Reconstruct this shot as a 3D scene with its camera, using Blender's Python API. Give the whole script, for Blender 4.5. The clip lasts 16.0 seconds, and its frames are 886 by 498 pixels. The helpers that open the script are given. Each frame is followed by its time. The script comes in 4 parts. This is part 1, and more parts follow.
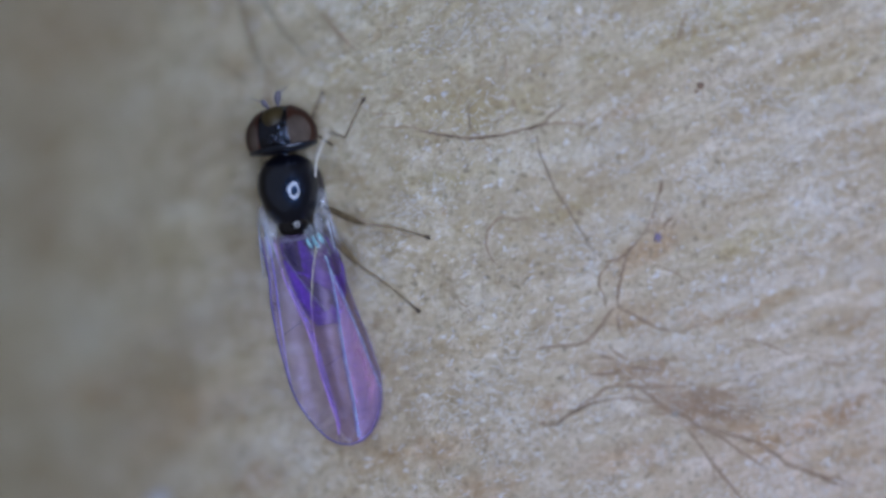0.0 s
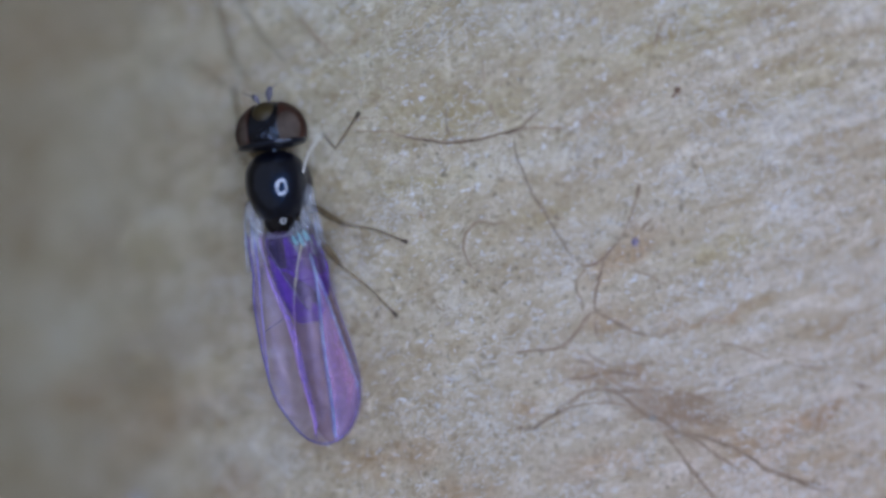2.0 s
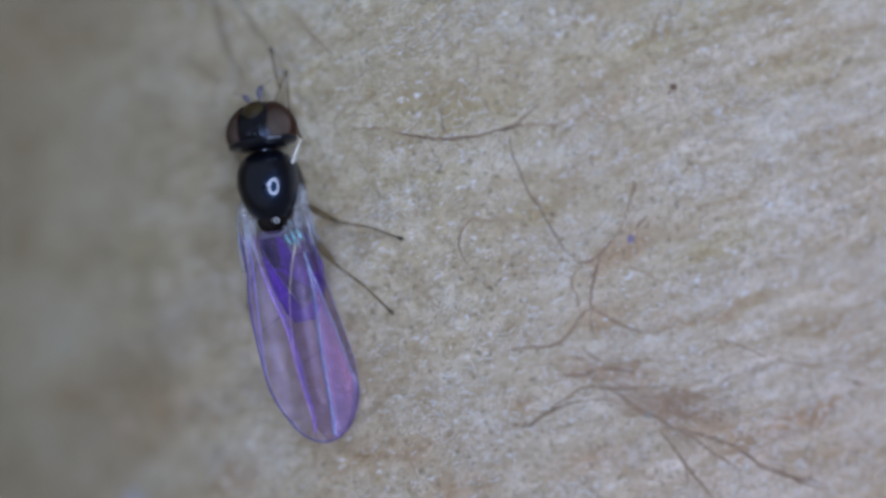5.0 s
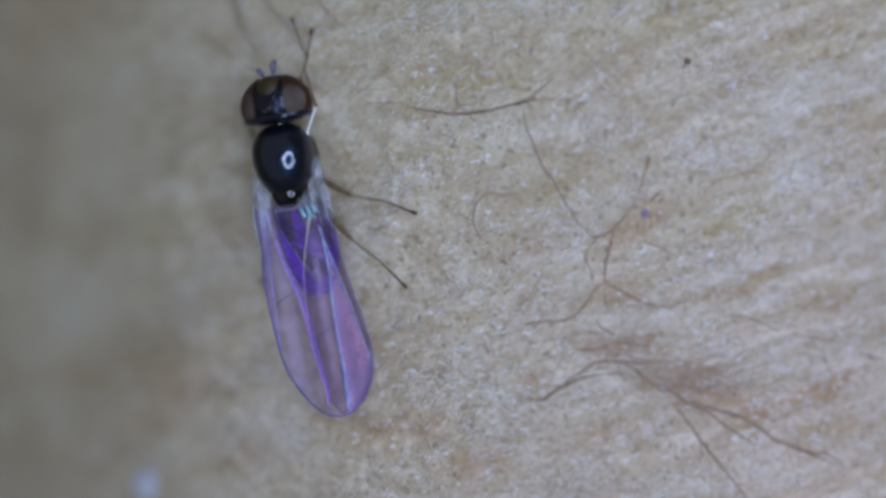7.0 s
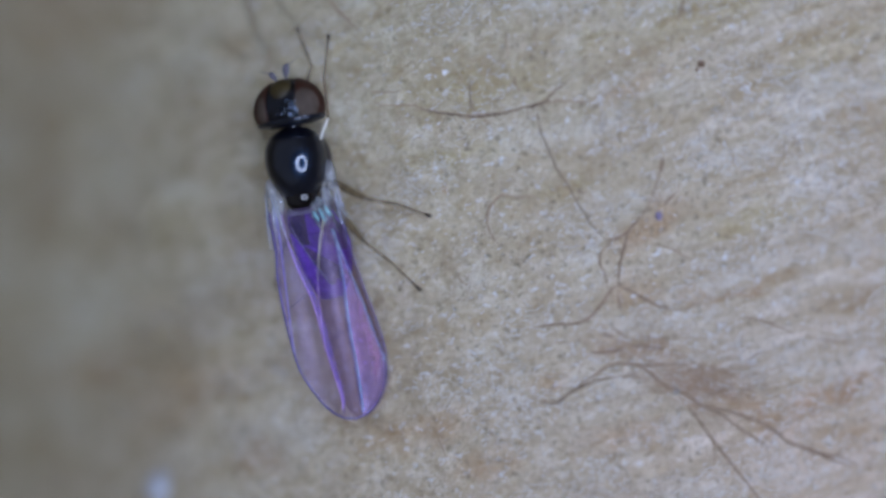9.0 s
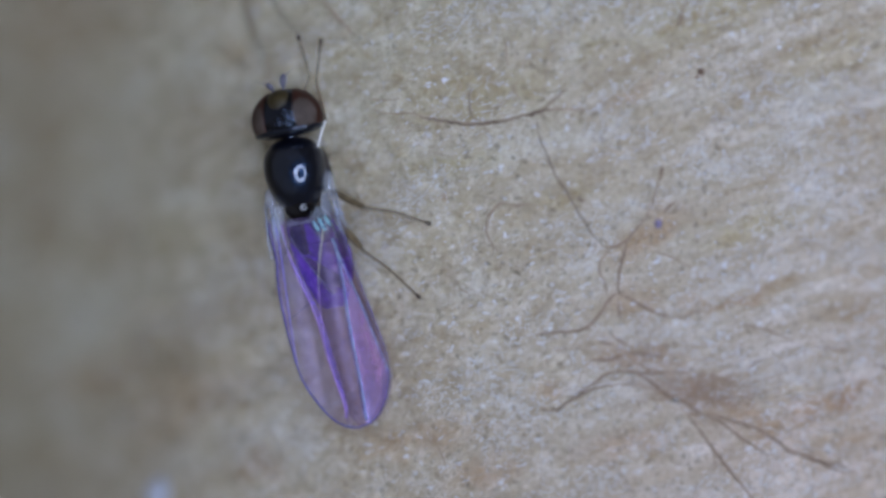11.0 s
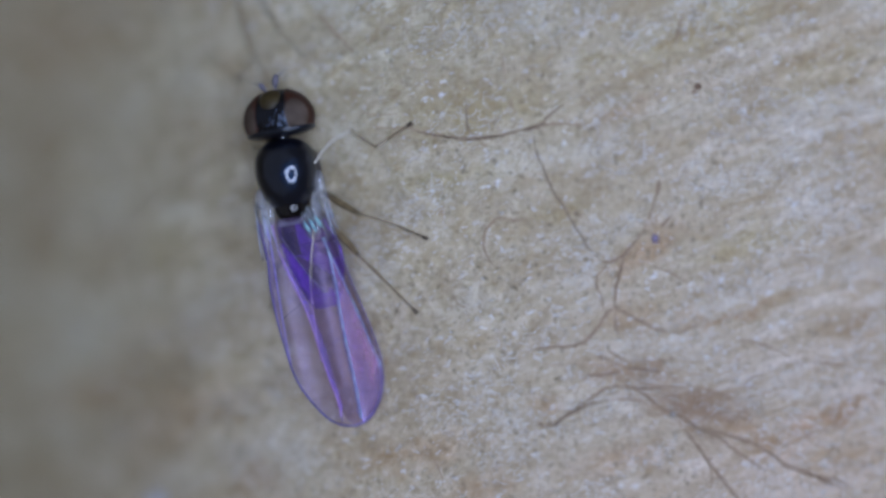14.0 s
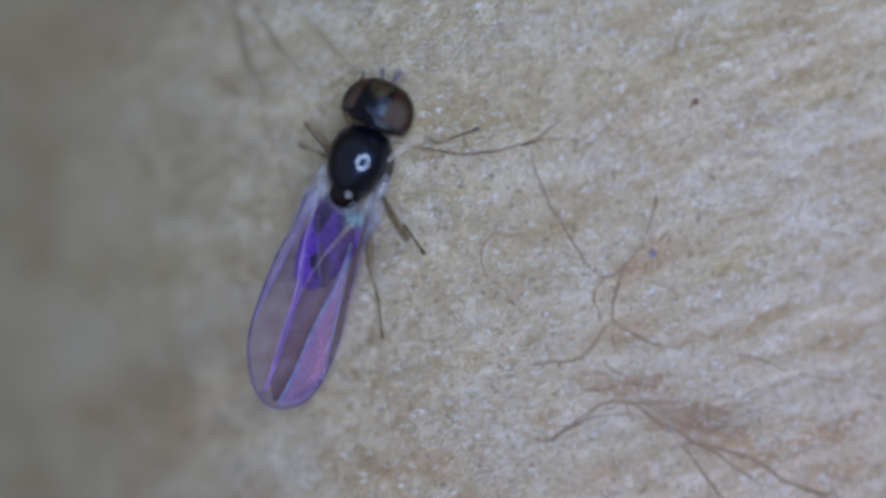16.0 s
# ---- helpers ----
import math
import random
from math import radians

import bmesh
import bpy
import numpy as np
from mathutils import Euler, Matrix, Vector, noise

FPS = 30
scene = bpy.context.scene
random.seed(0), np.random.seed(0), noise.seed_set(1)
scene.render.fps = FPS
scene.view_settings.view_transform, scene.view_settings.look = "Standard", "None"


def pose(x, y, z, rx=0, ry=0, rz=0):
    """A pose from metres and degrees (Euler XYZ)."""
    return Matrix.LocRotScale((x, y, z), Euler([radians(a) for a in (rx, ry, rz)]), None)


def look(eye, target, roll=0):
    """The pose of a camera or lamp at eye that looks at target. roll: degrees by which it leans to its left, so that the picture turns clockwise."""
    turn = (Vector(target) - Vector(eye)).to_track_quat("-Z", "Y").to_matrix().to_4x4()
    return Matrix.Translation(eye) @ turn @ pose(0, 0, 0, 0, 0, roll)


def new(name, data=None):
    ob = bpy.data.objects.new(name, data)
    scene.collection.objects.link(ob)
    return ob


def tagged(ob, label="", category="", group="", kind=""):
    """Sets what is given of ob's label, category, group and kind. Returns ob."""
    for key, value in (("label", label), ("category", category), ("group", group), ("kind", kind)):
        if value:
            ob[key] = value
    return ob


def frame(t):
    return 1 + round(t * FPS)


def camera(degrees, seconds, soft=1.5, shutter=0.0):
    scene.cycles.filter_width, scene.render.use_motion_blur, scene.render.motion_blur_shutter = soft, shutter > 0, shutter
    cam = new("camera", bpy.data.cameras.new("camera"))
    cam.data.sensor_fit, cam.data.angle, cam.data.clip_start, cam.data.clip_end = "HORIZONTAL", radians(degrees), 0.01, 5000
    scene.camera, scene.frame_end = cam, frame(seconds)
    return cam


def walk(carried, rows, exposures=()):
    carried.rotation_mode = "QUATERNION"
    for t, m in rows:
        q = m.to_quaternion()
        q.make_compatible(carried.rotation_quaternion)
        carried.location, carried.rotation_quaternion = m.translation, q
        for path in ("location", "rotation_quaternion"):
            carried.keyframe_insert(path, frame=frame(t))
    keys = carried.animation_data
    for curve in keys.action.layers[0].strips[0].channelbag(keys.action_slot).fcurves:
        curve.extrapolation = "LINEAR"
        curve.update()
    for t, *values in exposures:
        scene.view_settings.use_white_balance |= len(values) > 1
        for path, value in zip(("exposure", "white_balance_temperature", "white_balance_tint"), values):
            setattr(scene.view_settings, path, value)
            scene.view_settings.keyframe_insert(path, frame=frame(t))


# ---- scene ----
# All plan lengths below are in millimetres; MM turns them into metres.
MM = 0.001
EYE = 29.63          # height of the lens above the flat of the surface
cam = camera(20.0, 16.0, soft=3.2)
cam.data.dof.use_dof = True
cam.data.dof.focus_distance = (EYE - 0.12) * MM
cam.data.dof.aperture_fstop = 21.0

# the small drift of the lens over the specimen: seconds, x, y
DRIFT = [
    (0, -0.0000, 0.0000),
    (0.5, 0.0307, 0.0100),
    (1, 0.1227, 0.0713),
    (1.5, 0.2140, 0.0713),
    (2, 0.2653, 0.0507),
    (2.5, 0.2960, 0.1220),
    (3, 0.3673, 0.1433),
    (3.5, 0.3373, 0.1120),
    (6, 0.2960, -0.1020),
    (6.5, 0.2447, -0.2040),
    (7, 0.1533, -0.2860),
    (7.5, 0.0507, -0.2860),
    (8, -0.0000, -0.2453),
    (8.5, -0.0107, -0.2347),
    (9, -0.0100, -0.2553),
    (11.5, -0.0000, -0.1327),
    (12, 0.0100, -0.1127),
    (12.5, 0.0200, -0.1020),
    (13, 0.0307, -0.0513),
    (13.5, 0.0507, -0.0207),
    (14, 0.0307, 0.0100),
    (14.5, 0.0100, 0.0613),
    (15, -0.0000, 0.0613),
    (15.5, -0.0000, 0.0813),
    (16, 0.0613, 0.1840),
]
walk(cam, [(t, pose(x * MM, y * MM, EYE * MM)) for t, x, y in DRIFT])

# ---- light: a ring lamp round the lens, in a dim room with a window ----
scene.view_settings.exposure = 0.0
world = bpy.data.worlds.new("dim_room")
scene.world = world
world.use_nodes = True
world.node_tree.nodes["Background"].inputs[0].default_value = (1.0, 0.92, 0.74, 1)
world.node_tree.nodes["Background"].inputs[1].default_value = 0.065
RING_POWER = 11.9
RING_AT = (5.2, 0.9, 27.5)

# soft daylight from a window to one side
daylight = new("daylight", bpy.data.lights.new("daylight", "SUN"))
daylight.data.energy, daylight.data.angle, daylight.data.color = 0.28, radians(110), (0.76, 0.90, 1.22)
daylight.matrix_world = look((-0.58, 0.14, 1.0), (0, 0, 0))

# ---- materials ----


def material(name):
    m = bpy.data.materials.new(name)
    m.use_nodes = True
    nt = m.node_tree
    return m, nt, nt.nodes["Principled BSDF"]


def mapped(nt, scale, turn=0.0):
    tc = nt.nodes.new("ShaderNodeTexCoord")
    mp = nt.nodes.new("ShaderNodeMapping")
    mp.vector_type = "TEXTURE"
    mp.inputs["Scale"].default_value = [MM / s for s in scale]
    mp.inputs["Rotation"].default_value = (0, 0, radians(turn))
    nt.links.new(tc.outputs["Object"], mp.inputs["Vector"])
    return mp.outputs["Vector"]


def noise_tex(nt, vec, scale, detail=4, rough=0.6, warp=0.0):
    n = nt.nodes.new("ShaderNodeTexNoise")
    n.inputs["Scale"].default_value = scale
    n.inputs["Detail"].default_value = detail
    n.inputs["Roughness"].default_value = rough
    n.inputs["Distortion"].default_value = warp
    nt.links.new(vec, n.inputs["Vector"])
    return n.outputs["Fac"]


def ramp(nt, fac, stops):
    r = nt.nodes.new("ShaderNodeValToRGB")
    e = r.color_ramp.elements
    while len(e) < len(stops):
        e.new(0.5)
    for el, (p, c) in zip(e, stops):
        el.position, el.color = p, (*c, 1)
    nt.links.new(fac, r.inputs["Fac"])
    return r.outputs["Color"]


def mix(nt, fac, a, b, mode="MIX"):
    m = nt.nodes.new("ShaderNodeMix")
    m.data_type, m.blend_type = "RGBA", mode
    for sock, v in ((m.inputs[0], fac), (m.inputs[6], a), (m.inputs[7], b)):
        if isinstance(v, (int, float)):
            sock.default_value = v
        elif isinstance(v, tuple):
            sock.default_value = (*v, 1)
        else:
            nt.links.new(v, sock)
    return m.outputs[2]


def bump(nt, bsdf, height, strength, distance):
    b = nt.nodes.new("ShaderNodeBump")
    b.inputs["Strength"].default_value = strength
    b.inputs["Distance"].default_value = distance * MM
    nt.links.new(height, b.inputs["Height"])
    nt.links.new(b.outputs["Normal"], bsdf.inputs["Normal"])


def tint_patch(nt, c, where, x, y, rx, ry, turn, tint, amount):
    """A brown or pale blotch with a ragged edge at one place of the surface."""
    mp = nt.nodes.new("ShaderNodeMapping")
    mp.vector_type = "TEXTURE"
    mp.inputs["Location"].default_value = (x * MM, y * MM, 0)
    mp.inputs["Rotation"].default_value = (0, 0, radians(turn))
    mp.inputs["Scale"].default_value = (rx * MM, ry * MM, 1)
    nt.links.new(where, mp.inputs["Vector"])
    far = nt.nodes.new("ShaderNodeVectorMath")
    far.operation = "LENGTH"
    nt.links.new(mp.outputs["Vector"], far.inputs[0])
    a = amount
    return mix(nt, ramp(nt, far.outputs["Value"], [(0.25, (a, a, a)), (1.0, (0, 0, 0))]), c, mix(nt, 1.0, c, tint, "MULTIPLY"))


RUST, OLIVE, BROWN, CHALK_SHEEN = (0.84, 0.66, 0.50), (0.86, 0.82, 0.62), (0.66, 0.54, 0.44), (1.25, 1.29, 1.40)
STAINS_AND_SHEEN = [
    # x, y, length, width, turn, tint, amount
    (2.38, -0.02, 0.75, 0.28, 35, RUST, 0.75), (2.20, -0.75, 0.40, 0.30, 0, RUST, 0.5), (3.02, -1.80, 0.62, 0.26, -14, BROWN, 0.75),
    (2.25, -1.42, 0.75, 0.20, -8, RUST, 0.7), (3.45, -2.10, 0.9, 0.25, -22, RUST, 0.55), (4.35, -2.02, 0.55, 0.22, 12, RUST, 0.75),
    (4.74, -1.80, 0.35, 0.13, 15, RUST, 0.7), (0.46, -2.82, 0.60, 0.25, 10, RUST, 0.65), (1.18, -1.80, 0.22, 0.22, 0, RUST, 0.65),
    (2.10, -2.46, 0.75, 0.25, 12, RUST, 0.65), (3.30, -0.70, 0.75, 0.10, 12, RUST, 0.75), (3.55, 0.10, 1.0, 0.22, 16, OLIVE, 0.8),
    (2.15, 1.62, 0.6, 0.16, 30, RUST, 0.55), (1.70, 2.20, 0.35, 0.18, 25, OLIVE, 0.8), (0.40, 1.62, 1.1, 0.35, 8, OLIVE, 0.7),
    (0.10, 0.85, 0.9, 0.18, 8, OLIVE, 0.7), (3.10, 2.55, 1.4, 0.30, 18, OLIVE, 0.7), (4.60, 2.10, 1.1, 0.35, 22, OLIVE, 0.6),
    (0.05, 0.50, 0.10, 0.10, 0, RUST, 0.9), (1.42, 0.45, 0.5, 0.2, 10, OLIVE, 0.6), (-0.30, -2.40, 1.1, 0.25, 14, RUST, 0.5),
    (-5.1, 2.75, 1.6, 0.9, 10, RUST, 0.35), (-4.5, -1.85, 0.8, 0.40, 14, RUST, 0.4), (-3.2, -2.05, 1.2, 0.45, 28, RUST, 0.45),
    (-4.0, -2.9, 1.2, 0.35, 30, BROWN, 0.28), (-2.55, 2.15, 0.35, 0.22, -15, RUST, 0.35), (-2.2, -2.75, 0.5, 0.3, 30, RUST, 0.6),
    (-5.2, 0.6, 0.6, 1.3, 0, BROWN, 0.35), (-3.3, 0.0, 0.5, 0.3, 0, OLIVE, 0.5), (-2.75, 1.35, 0.7, 0.25, -30, BROWN, 0.22),
    # pale patches, and the pile's sheen painted as bluish-white streaks
    (1.00, 0.95, 0.40, 0.22, 15, CHALK_SHEEN, 0.55), (-0.10, 1.16, 0.55, 0.12, -3, CHALK_SHEEN, 0.55), (-0.35, 0.55, 0.45, 0.16, 12, CHALK_SHEEN, 0.6),
    (3.60, 1.25, 1.1, 0.13, 14, CHALK_SHEEN, 0.7), (2.00, 1.10, 0.6, 0.22, 20, CHALK_SHEEN, 0.6), (4.70, -0.45, 0.9, 0.14, 20, CHALK_SHEEN, 0.75),
    (4.35, 0.05, 1.0, 0.12, 24, CHALK_SHEEN, 0.6), (2.55, -2.75, 0.9, 0.18, 22, CHALK_SHEEN, 0.6), (1.75, -0.10, 0.5, 0.14, 25, CHALK_SHEEN, 0.5),
    (2.75, 2.00, 0.4, 0.10, 40, CHALK_SHEEN, 0.5), (1.55, -1.65, 0.45, 0.09, 30, CHALK_SHEEN, 0.6), (3.00, -2.45, 0.35, 0.25, 60, CHALK_SHEEN, 0.5),
    # first a broad painted brightening of the lower right, then more pale streaks
    (4.5, -2.7, 1.9, 1.1, 20, (1.14, 1.12, 1.14), 0.9), (0.10, -2.25, 0.40, 0.22, 60, CHALK_SHEEN, 0.4), (3.2, 2.2, 0.5, 0.08, 30, CHALK_SHEEN, 0.6), (4.2, 0.75, 0.8, 0.07, 12, CHALK_SHEEN, 0.6),
    # painted glints of combed strands, to brighten the right side
    (4.6, 2.62, 1.2, 0.15, 20, CHALK_SHEEN, 0.6), (4.9, 1.55, 0.8, 0.10, 16, CHALK_SHEEN, 0.6), (3.9, -1.30, 0.7, 0.07, 20, CHALK_SHEEN, 0.6), (4.9, -1.02, 0.7, 0.09, 18, CHALK_SHEEN, 0.6),
]


def felt_material():
    """Pale buff fibrous surface: mottled and grainy, streaked along low ridges, with stains, specks and painted glints
    of lint.
    """
    m, nt, b = material("felted_surface")
    plain = mapped(nt, (1.0, 1.0, 1.0))
    band = noise_tex(nt, mapped(nt, (0.30, 1.0, 1.0), 17), 1.25, 4, 0.55, 0.7)
    # the pile lies flat and combed on one side of the plan and stands matted on the other
    xyz = nt.nodes.new("ShaderNodeSeparateXYZ")
    nt.links.new(plain, xyz.inputs[0])
    combed = nt.nodes.new("ShaderNodeMapRange")
    for k, v in (("From Min", 0.6), ("From Max", 3.8)):
        combed.inputs[k].default_value = v
    nt.links.new(xyz.outputs[0], combed.inputs["Value"])
    streak = noise_tex(nt, mapped(nt, (0.24, 1.0, 1.0), 19), 4.6, 5, 0.62, 0.5)
    clump = noise_tex(nt, mapped(nt, (0.75, 1.0, 1.0), 24), 4.8, 5, 0.70, 0.3)
    mott = mix(nt, combed.outputs[0], mix(nt, 0.22, clump, (0.48, 0.48, 0.48)), streak)
    grain = noise_tex(nt, mapped(nt, (0.7, 1.0, 1.0), 68), 17.0, 5, 0.75, 0.3)
    speck = noise_tex(nt, plain, 13.0, 2, 0.55, 0.4)
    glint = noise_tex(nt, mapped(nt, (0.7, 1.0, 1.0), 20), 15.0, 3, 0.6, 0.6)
    where = noise_tex(nt, plain, 1.1, 2, 0.5)
    c = ramp(nt, band, [(0.30, (0.408, 0.336, 0.226)), (0.47, (0.464, 0.398, 0.284)), (0.64, (0.504, 0.451, 0.343))])
    # the bluish pale end of the mottle paints in the pile's sheen
    c = mix(nt, 1.0, c, ramp(nt, mott, [(0.30, (0.80, 0.69, 0.54)), (0.48, (0.97, 0.94, 0.895)), (0.66, (1.27, 1.31, 1.46))]), "MULTIPLY")
    c = mix(nt, 0.36, c, ramp(nt, grain, [(0.32, (0.60, 0.52, 0.44)), (0.5, (1, 1, 1)), (0.68, (1.30, 1.33, 1.38))]), "MULTIPLY")
    # the felt's tint runs greener to one side, pinker to the other
    tint_run = nt.nodes.new("ShaderNodeVectorMath")
    tint_run.operation = "DOT_PRODUCT"
    tint_run.inputs[1].default_value = (0.08, -0.08, 0.0)
    nt.links.new(plain, tint_run.inputs[0])
    lift = nt.nodes.new("ShaderNodeMath")
    lift.inputs[1].default_value = 0.4
    nt.links.new(tint_run.outputs["Value"], lift.inputs[0])
    c = mix(nt, 1.0, c, ramp(nt, lift.outputs[0], [(0.15, (0.98, 1.008, 0.965)), (0.90, (1.042, 0.986, 1.018))]), "MULTIPLY")
    # stains and painted sheen, their edges frayed by the pile
    tc = nt.nodes.new("ShaderNodeTexCoord")
    fray = nt.nodes.new("ShaderNodeTexNoise")
    fray.inputs["Scale"].default_value, fray.inputs["Detail"].default_value = 3.0, 4
    nt.links.new(plain, fray.inputs["Vector"])
    shift = nt.nodes.new("ShaderNodeVectorMath")
    shift.operation = "MULTIPLY_ADD"
    shift.inputs[1].default_value = (0.0006, 0.0006, 0)
    nt.links.new(fray.outputs["Color"], shift.inputs[0])
    back = nt.nodes.new("ShaderNodeVectorMath")
    back.operation = "SUBTRACT"
    back.inputs[1].default_value = (0.0003, 0.0003, 0)
    nt.links.new(tc.outputs["Object"], back.inputs[0])
    nt.links.new(back.outputs[0], shift.inputs[2])
    for row in STAINS_AND_SHEEN:
        c = tint_patch(nt, c, shift.outputs[0], *row)
    # dark specks: brown flecks, with the shade of tiny pits painted in
    spots = mix(nt, 1.0, ramp(nt, speck, [(0.32, (0.68, 0.68, 0.68)), (0.40, (0, 0, 0))]), ramp(nt, where, [(0.36, (0.35, 0.35, 0.35)), (0.58, (1, 1, 1))]), "MULTIPLY")
    c = mix(nt, spots, c, (0.15, 0.115, 0.07))
    # small glints painted in pale blue-white, and made glossier below
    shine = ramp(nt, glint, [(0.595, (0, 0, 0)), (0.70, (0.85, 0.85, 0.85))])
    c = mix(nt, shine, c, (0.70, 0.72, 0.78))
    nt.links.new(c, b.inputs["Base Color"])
    # matted, shiny patches among the dull felt
    shiny = noise_tex(nt, mapped(nt, (0.36, 1.0, 1.0), 18), 6.5, 3, 0.6, 0.8)
    rough = ramp(nt, shiny, [(0.46, (0.58, 0.58, 0.58)), (0.62, (0.19, 0.19, 0.19))])
    nt.links.new(mix(nt, shine, rough, (0.16, 0.16, 0.16)), b.inputs["Roughness"])
    b.inputs["Specular IOR Level"].default_value = 0.65
    lumps = noise_tex(nt, mapped(nt, (0.55, 1.0, 1.0), 22), 10.0, 3, 0.6, 0.6)
    bump(nt, b, mix(nt, 0.40, lumps, grain), 0.9, 0.055)
    return m


def hair_material(name, dark, pale, rough=0.45, scale=6.0):
    m, nt, b = material(name)
    n = noise_tex(nt, mapped(nt, (1, 1, 1)), scale, 3, 0.6)
    nt.links.new(ramp(nt, n, [(0.3, dark), (0.7, pale)]), b.inputs["Base Color"])
    b.inputs["Roughness"].default_value = rough
    return m


def cuticle_material(name, dark, pale, rough, scale=9.0, coat=0.0, relief=0.15):
    m, nt, b = material(name)
    n = noise_tex(nt, mapped(nt, (1, 1, 1)), scale, 4, 0.6)
    nt.links.new(ramp(nt, n, [(0.3, dark), (0.7, pale)]), b.inputs["Base Color"])
    b.inputs["Roughness"].default_value = rough
    b.inputs["Coat Weight"].default_value = coat
    b.inputs["Coat Roughness"].default_value = 0.05
    if relief:
        fine = noise_tex(nt, mapped(nt, (1, 1, 1)), scale * 6, 2, 0.5)
        bump(nt, b, fine, relief, 0.004)
    return m


def eye_material(name, dark, pale, rough, gloss=0.7):
    """Compound eye, finely faceted, with a dull satin sheen."""
    m, nt, b = material(name)
    v = nt.nodes.new("ShaderNodeTexVoronoi")
    v.inputs["Scale"].default_value = 55.0
    nt.links.new(mapped(nt, (1, 1, 1)), v.inputs["Vector"])
    n = noise_tex(nt, mapped(nt, (1, 1, 1)), 5.0, 3)
    nt.links.new(ramp(nt, n, [(0.3, dark), (0.7, pale)]), b.inputs["Base Color"])
    b.inputs["Roughness"].default_value = rough
    b.inputs["Specular IOR Level"].default_value = gloss
    bump(nt, b, v.outputs["Distance"], 0.5, 0.01)
    return m


def membrane_material(name, hues, cover, tint):
    """Clear wing membrane with a thin-film sheen: three hues, how much they cover, and the tint of what shows through."""
    m, nt, b = material(name)
    sheen = noise_tex(nt, mapped(nt, (1.6, 0.55, 1.0), 6), 3.4, 5, 0.65, 0.6)
    fine = noise_tex(nt, mapped(nt, (1.0, 0.6, 1.0)), 22.0, 3, 0.65)
    # the film's iridescent reflection is painted as fixed base colours
    nt.links.new(ramp(nt, sheen, [(0.34, hues[0]), (0.50, hues[1]), (0.66, hues[2])]), b.inputs["Base Color"])
    b.inputs["Roughness"].default_value = 0.30
    b.inputs["Metallic"].default_value = 0.25
    b.inputs["Specular IOR Level"].default_value = 0.7
    bump(nt, b, fine, 0.35, 0.012)
    t = nt.nodes.new("ShaderNodeBsdfTransparent")
    t.inputs[0].default_value = (*tint, 1)
    mx = nt.nodes.new("ShaderNodeMixShader")
    lo, hi = cover
    dusty = mix(nt, 0.35, sheen, fine)
    nt.links.new(ramp(nt, dusty, [(0.34, (lo, lo, lo)), (0.64, (hi, hi, hi))]), mx.inputs[0])
    nt.links.new(t.outputs[0], mx.inputs[1])
    nt.links.new(b.outputs[0], mx.inputs[2])
    nt.links.new(mx.outputs[0], nt.nodes["Material Output"].inputs["Surface"])
    return m


def clear_material(name, dark, pale, rough, cover):
    """A cuticle that lets part of the light through."""
    m = cuticle_material(name, dark, pale, rough)
    nt = m.node_tree
    t = nt.nodes.new("ShaderNodeBsdfTransparent")
    mx = nt.nodes.new("ShaderNodeMixShader")
    mx.inputs[0].default_value = cover
    nt.links.new(t.outputs[0], mx.inputs[1])
    nt.links.new(nt.nodes["Principled BSDF"].outputs[0], mx.inputs[2])
    nt.links.new(mx.outputs[0], nt.nodes["Material Output"].inputs["Surface"])
    return m


def facet_material():
    """Violet-black cuticle that breaks into bright and dark angular patches."""
    m, nt, b = material("abdomen_cuticle")
    v = nt.nodes.new("ShaderNodeTexVoronoi")
    v.inputs["Scale"].default_value = 3.4
    nt.links.new(mapped(nt, (1.3, 0.75, 1.0), 28), v.inputs["Vector"])
    xyz = nt.nodes.new("ShaderNodeSeparateColor")
    nt.links.new(v.outputs["Color"], xyz.inputs[0])
    c = ramp(nt, xyz.outputs[0], [(0.15, (0.012, 0.005, 0.034)), (0.40, (0.085, 0.022, 0.30)), (0.75, (0.22, 0.065, 0.78))])
    n = noise_tex(nt, mapped(nt, (1, 1, 1)), 9.0, 4, 0.65)
    c = mix(nt, 0.7, c, ramp(nt, n, [(0.36, (0.35, 0.30, 0.45)), (0.62, (1.2, 1.2, 1.2))]), "MULTIPLY")
    nt.links.new(c, b.inputs["Base Color"])
    b.inputs["Roughness"].default_value = 0.22
    bump(nt, b, mix(nt, 0.5, v.outputs["Distance"], n), 0.8, 0.03)
    return m


FELT = felt_material()
THREAD = hair_material("brown_thread", (0.17, 0.122, 0.080), (0.32, 0.235, 0.160), 0.5)
THREAD_SOFT = clear_material("limp_brown_thread", (0.10, 0.065, 0.045), (0.20, 0.13, 0.09), 0.5, 0.20)
THREAD_FAINT = hair_material("pale_brown_thread", (0.27, 0.185, 0.12), (0.41, 0.30, 0.205), 0.5)
THREAD_RED = hair_material("reddish_thread", (0.22, 0.148, 0.096), (0.36, 0.255, 0.175), 0.5)
THREAD_RUST = hair_material("rusty_thread", (0.34, 0.225, 0.14), (0.44, 0.31, 0.205), 0.5)
LINT = hair_material("pale_lint", (0.58, 0.58, 0.58), (0.82, 0.83, 0.84), 0.2)
FUZZ = hair_material("tan_fuzz", (0.26, 0.19, 0.12), (0.50, 0.41, 0.30), 0.5)
WHITE = hair_material("white_fluff", (0.50, 0.51, 0.56), (0.66, 0.68, 0.74), 0.5)
BEAD = cuticle_material("violet_bead", (0.15, 0.12, 0.21), (0.34, 0.29, 0.43), 0.35, 16.0)
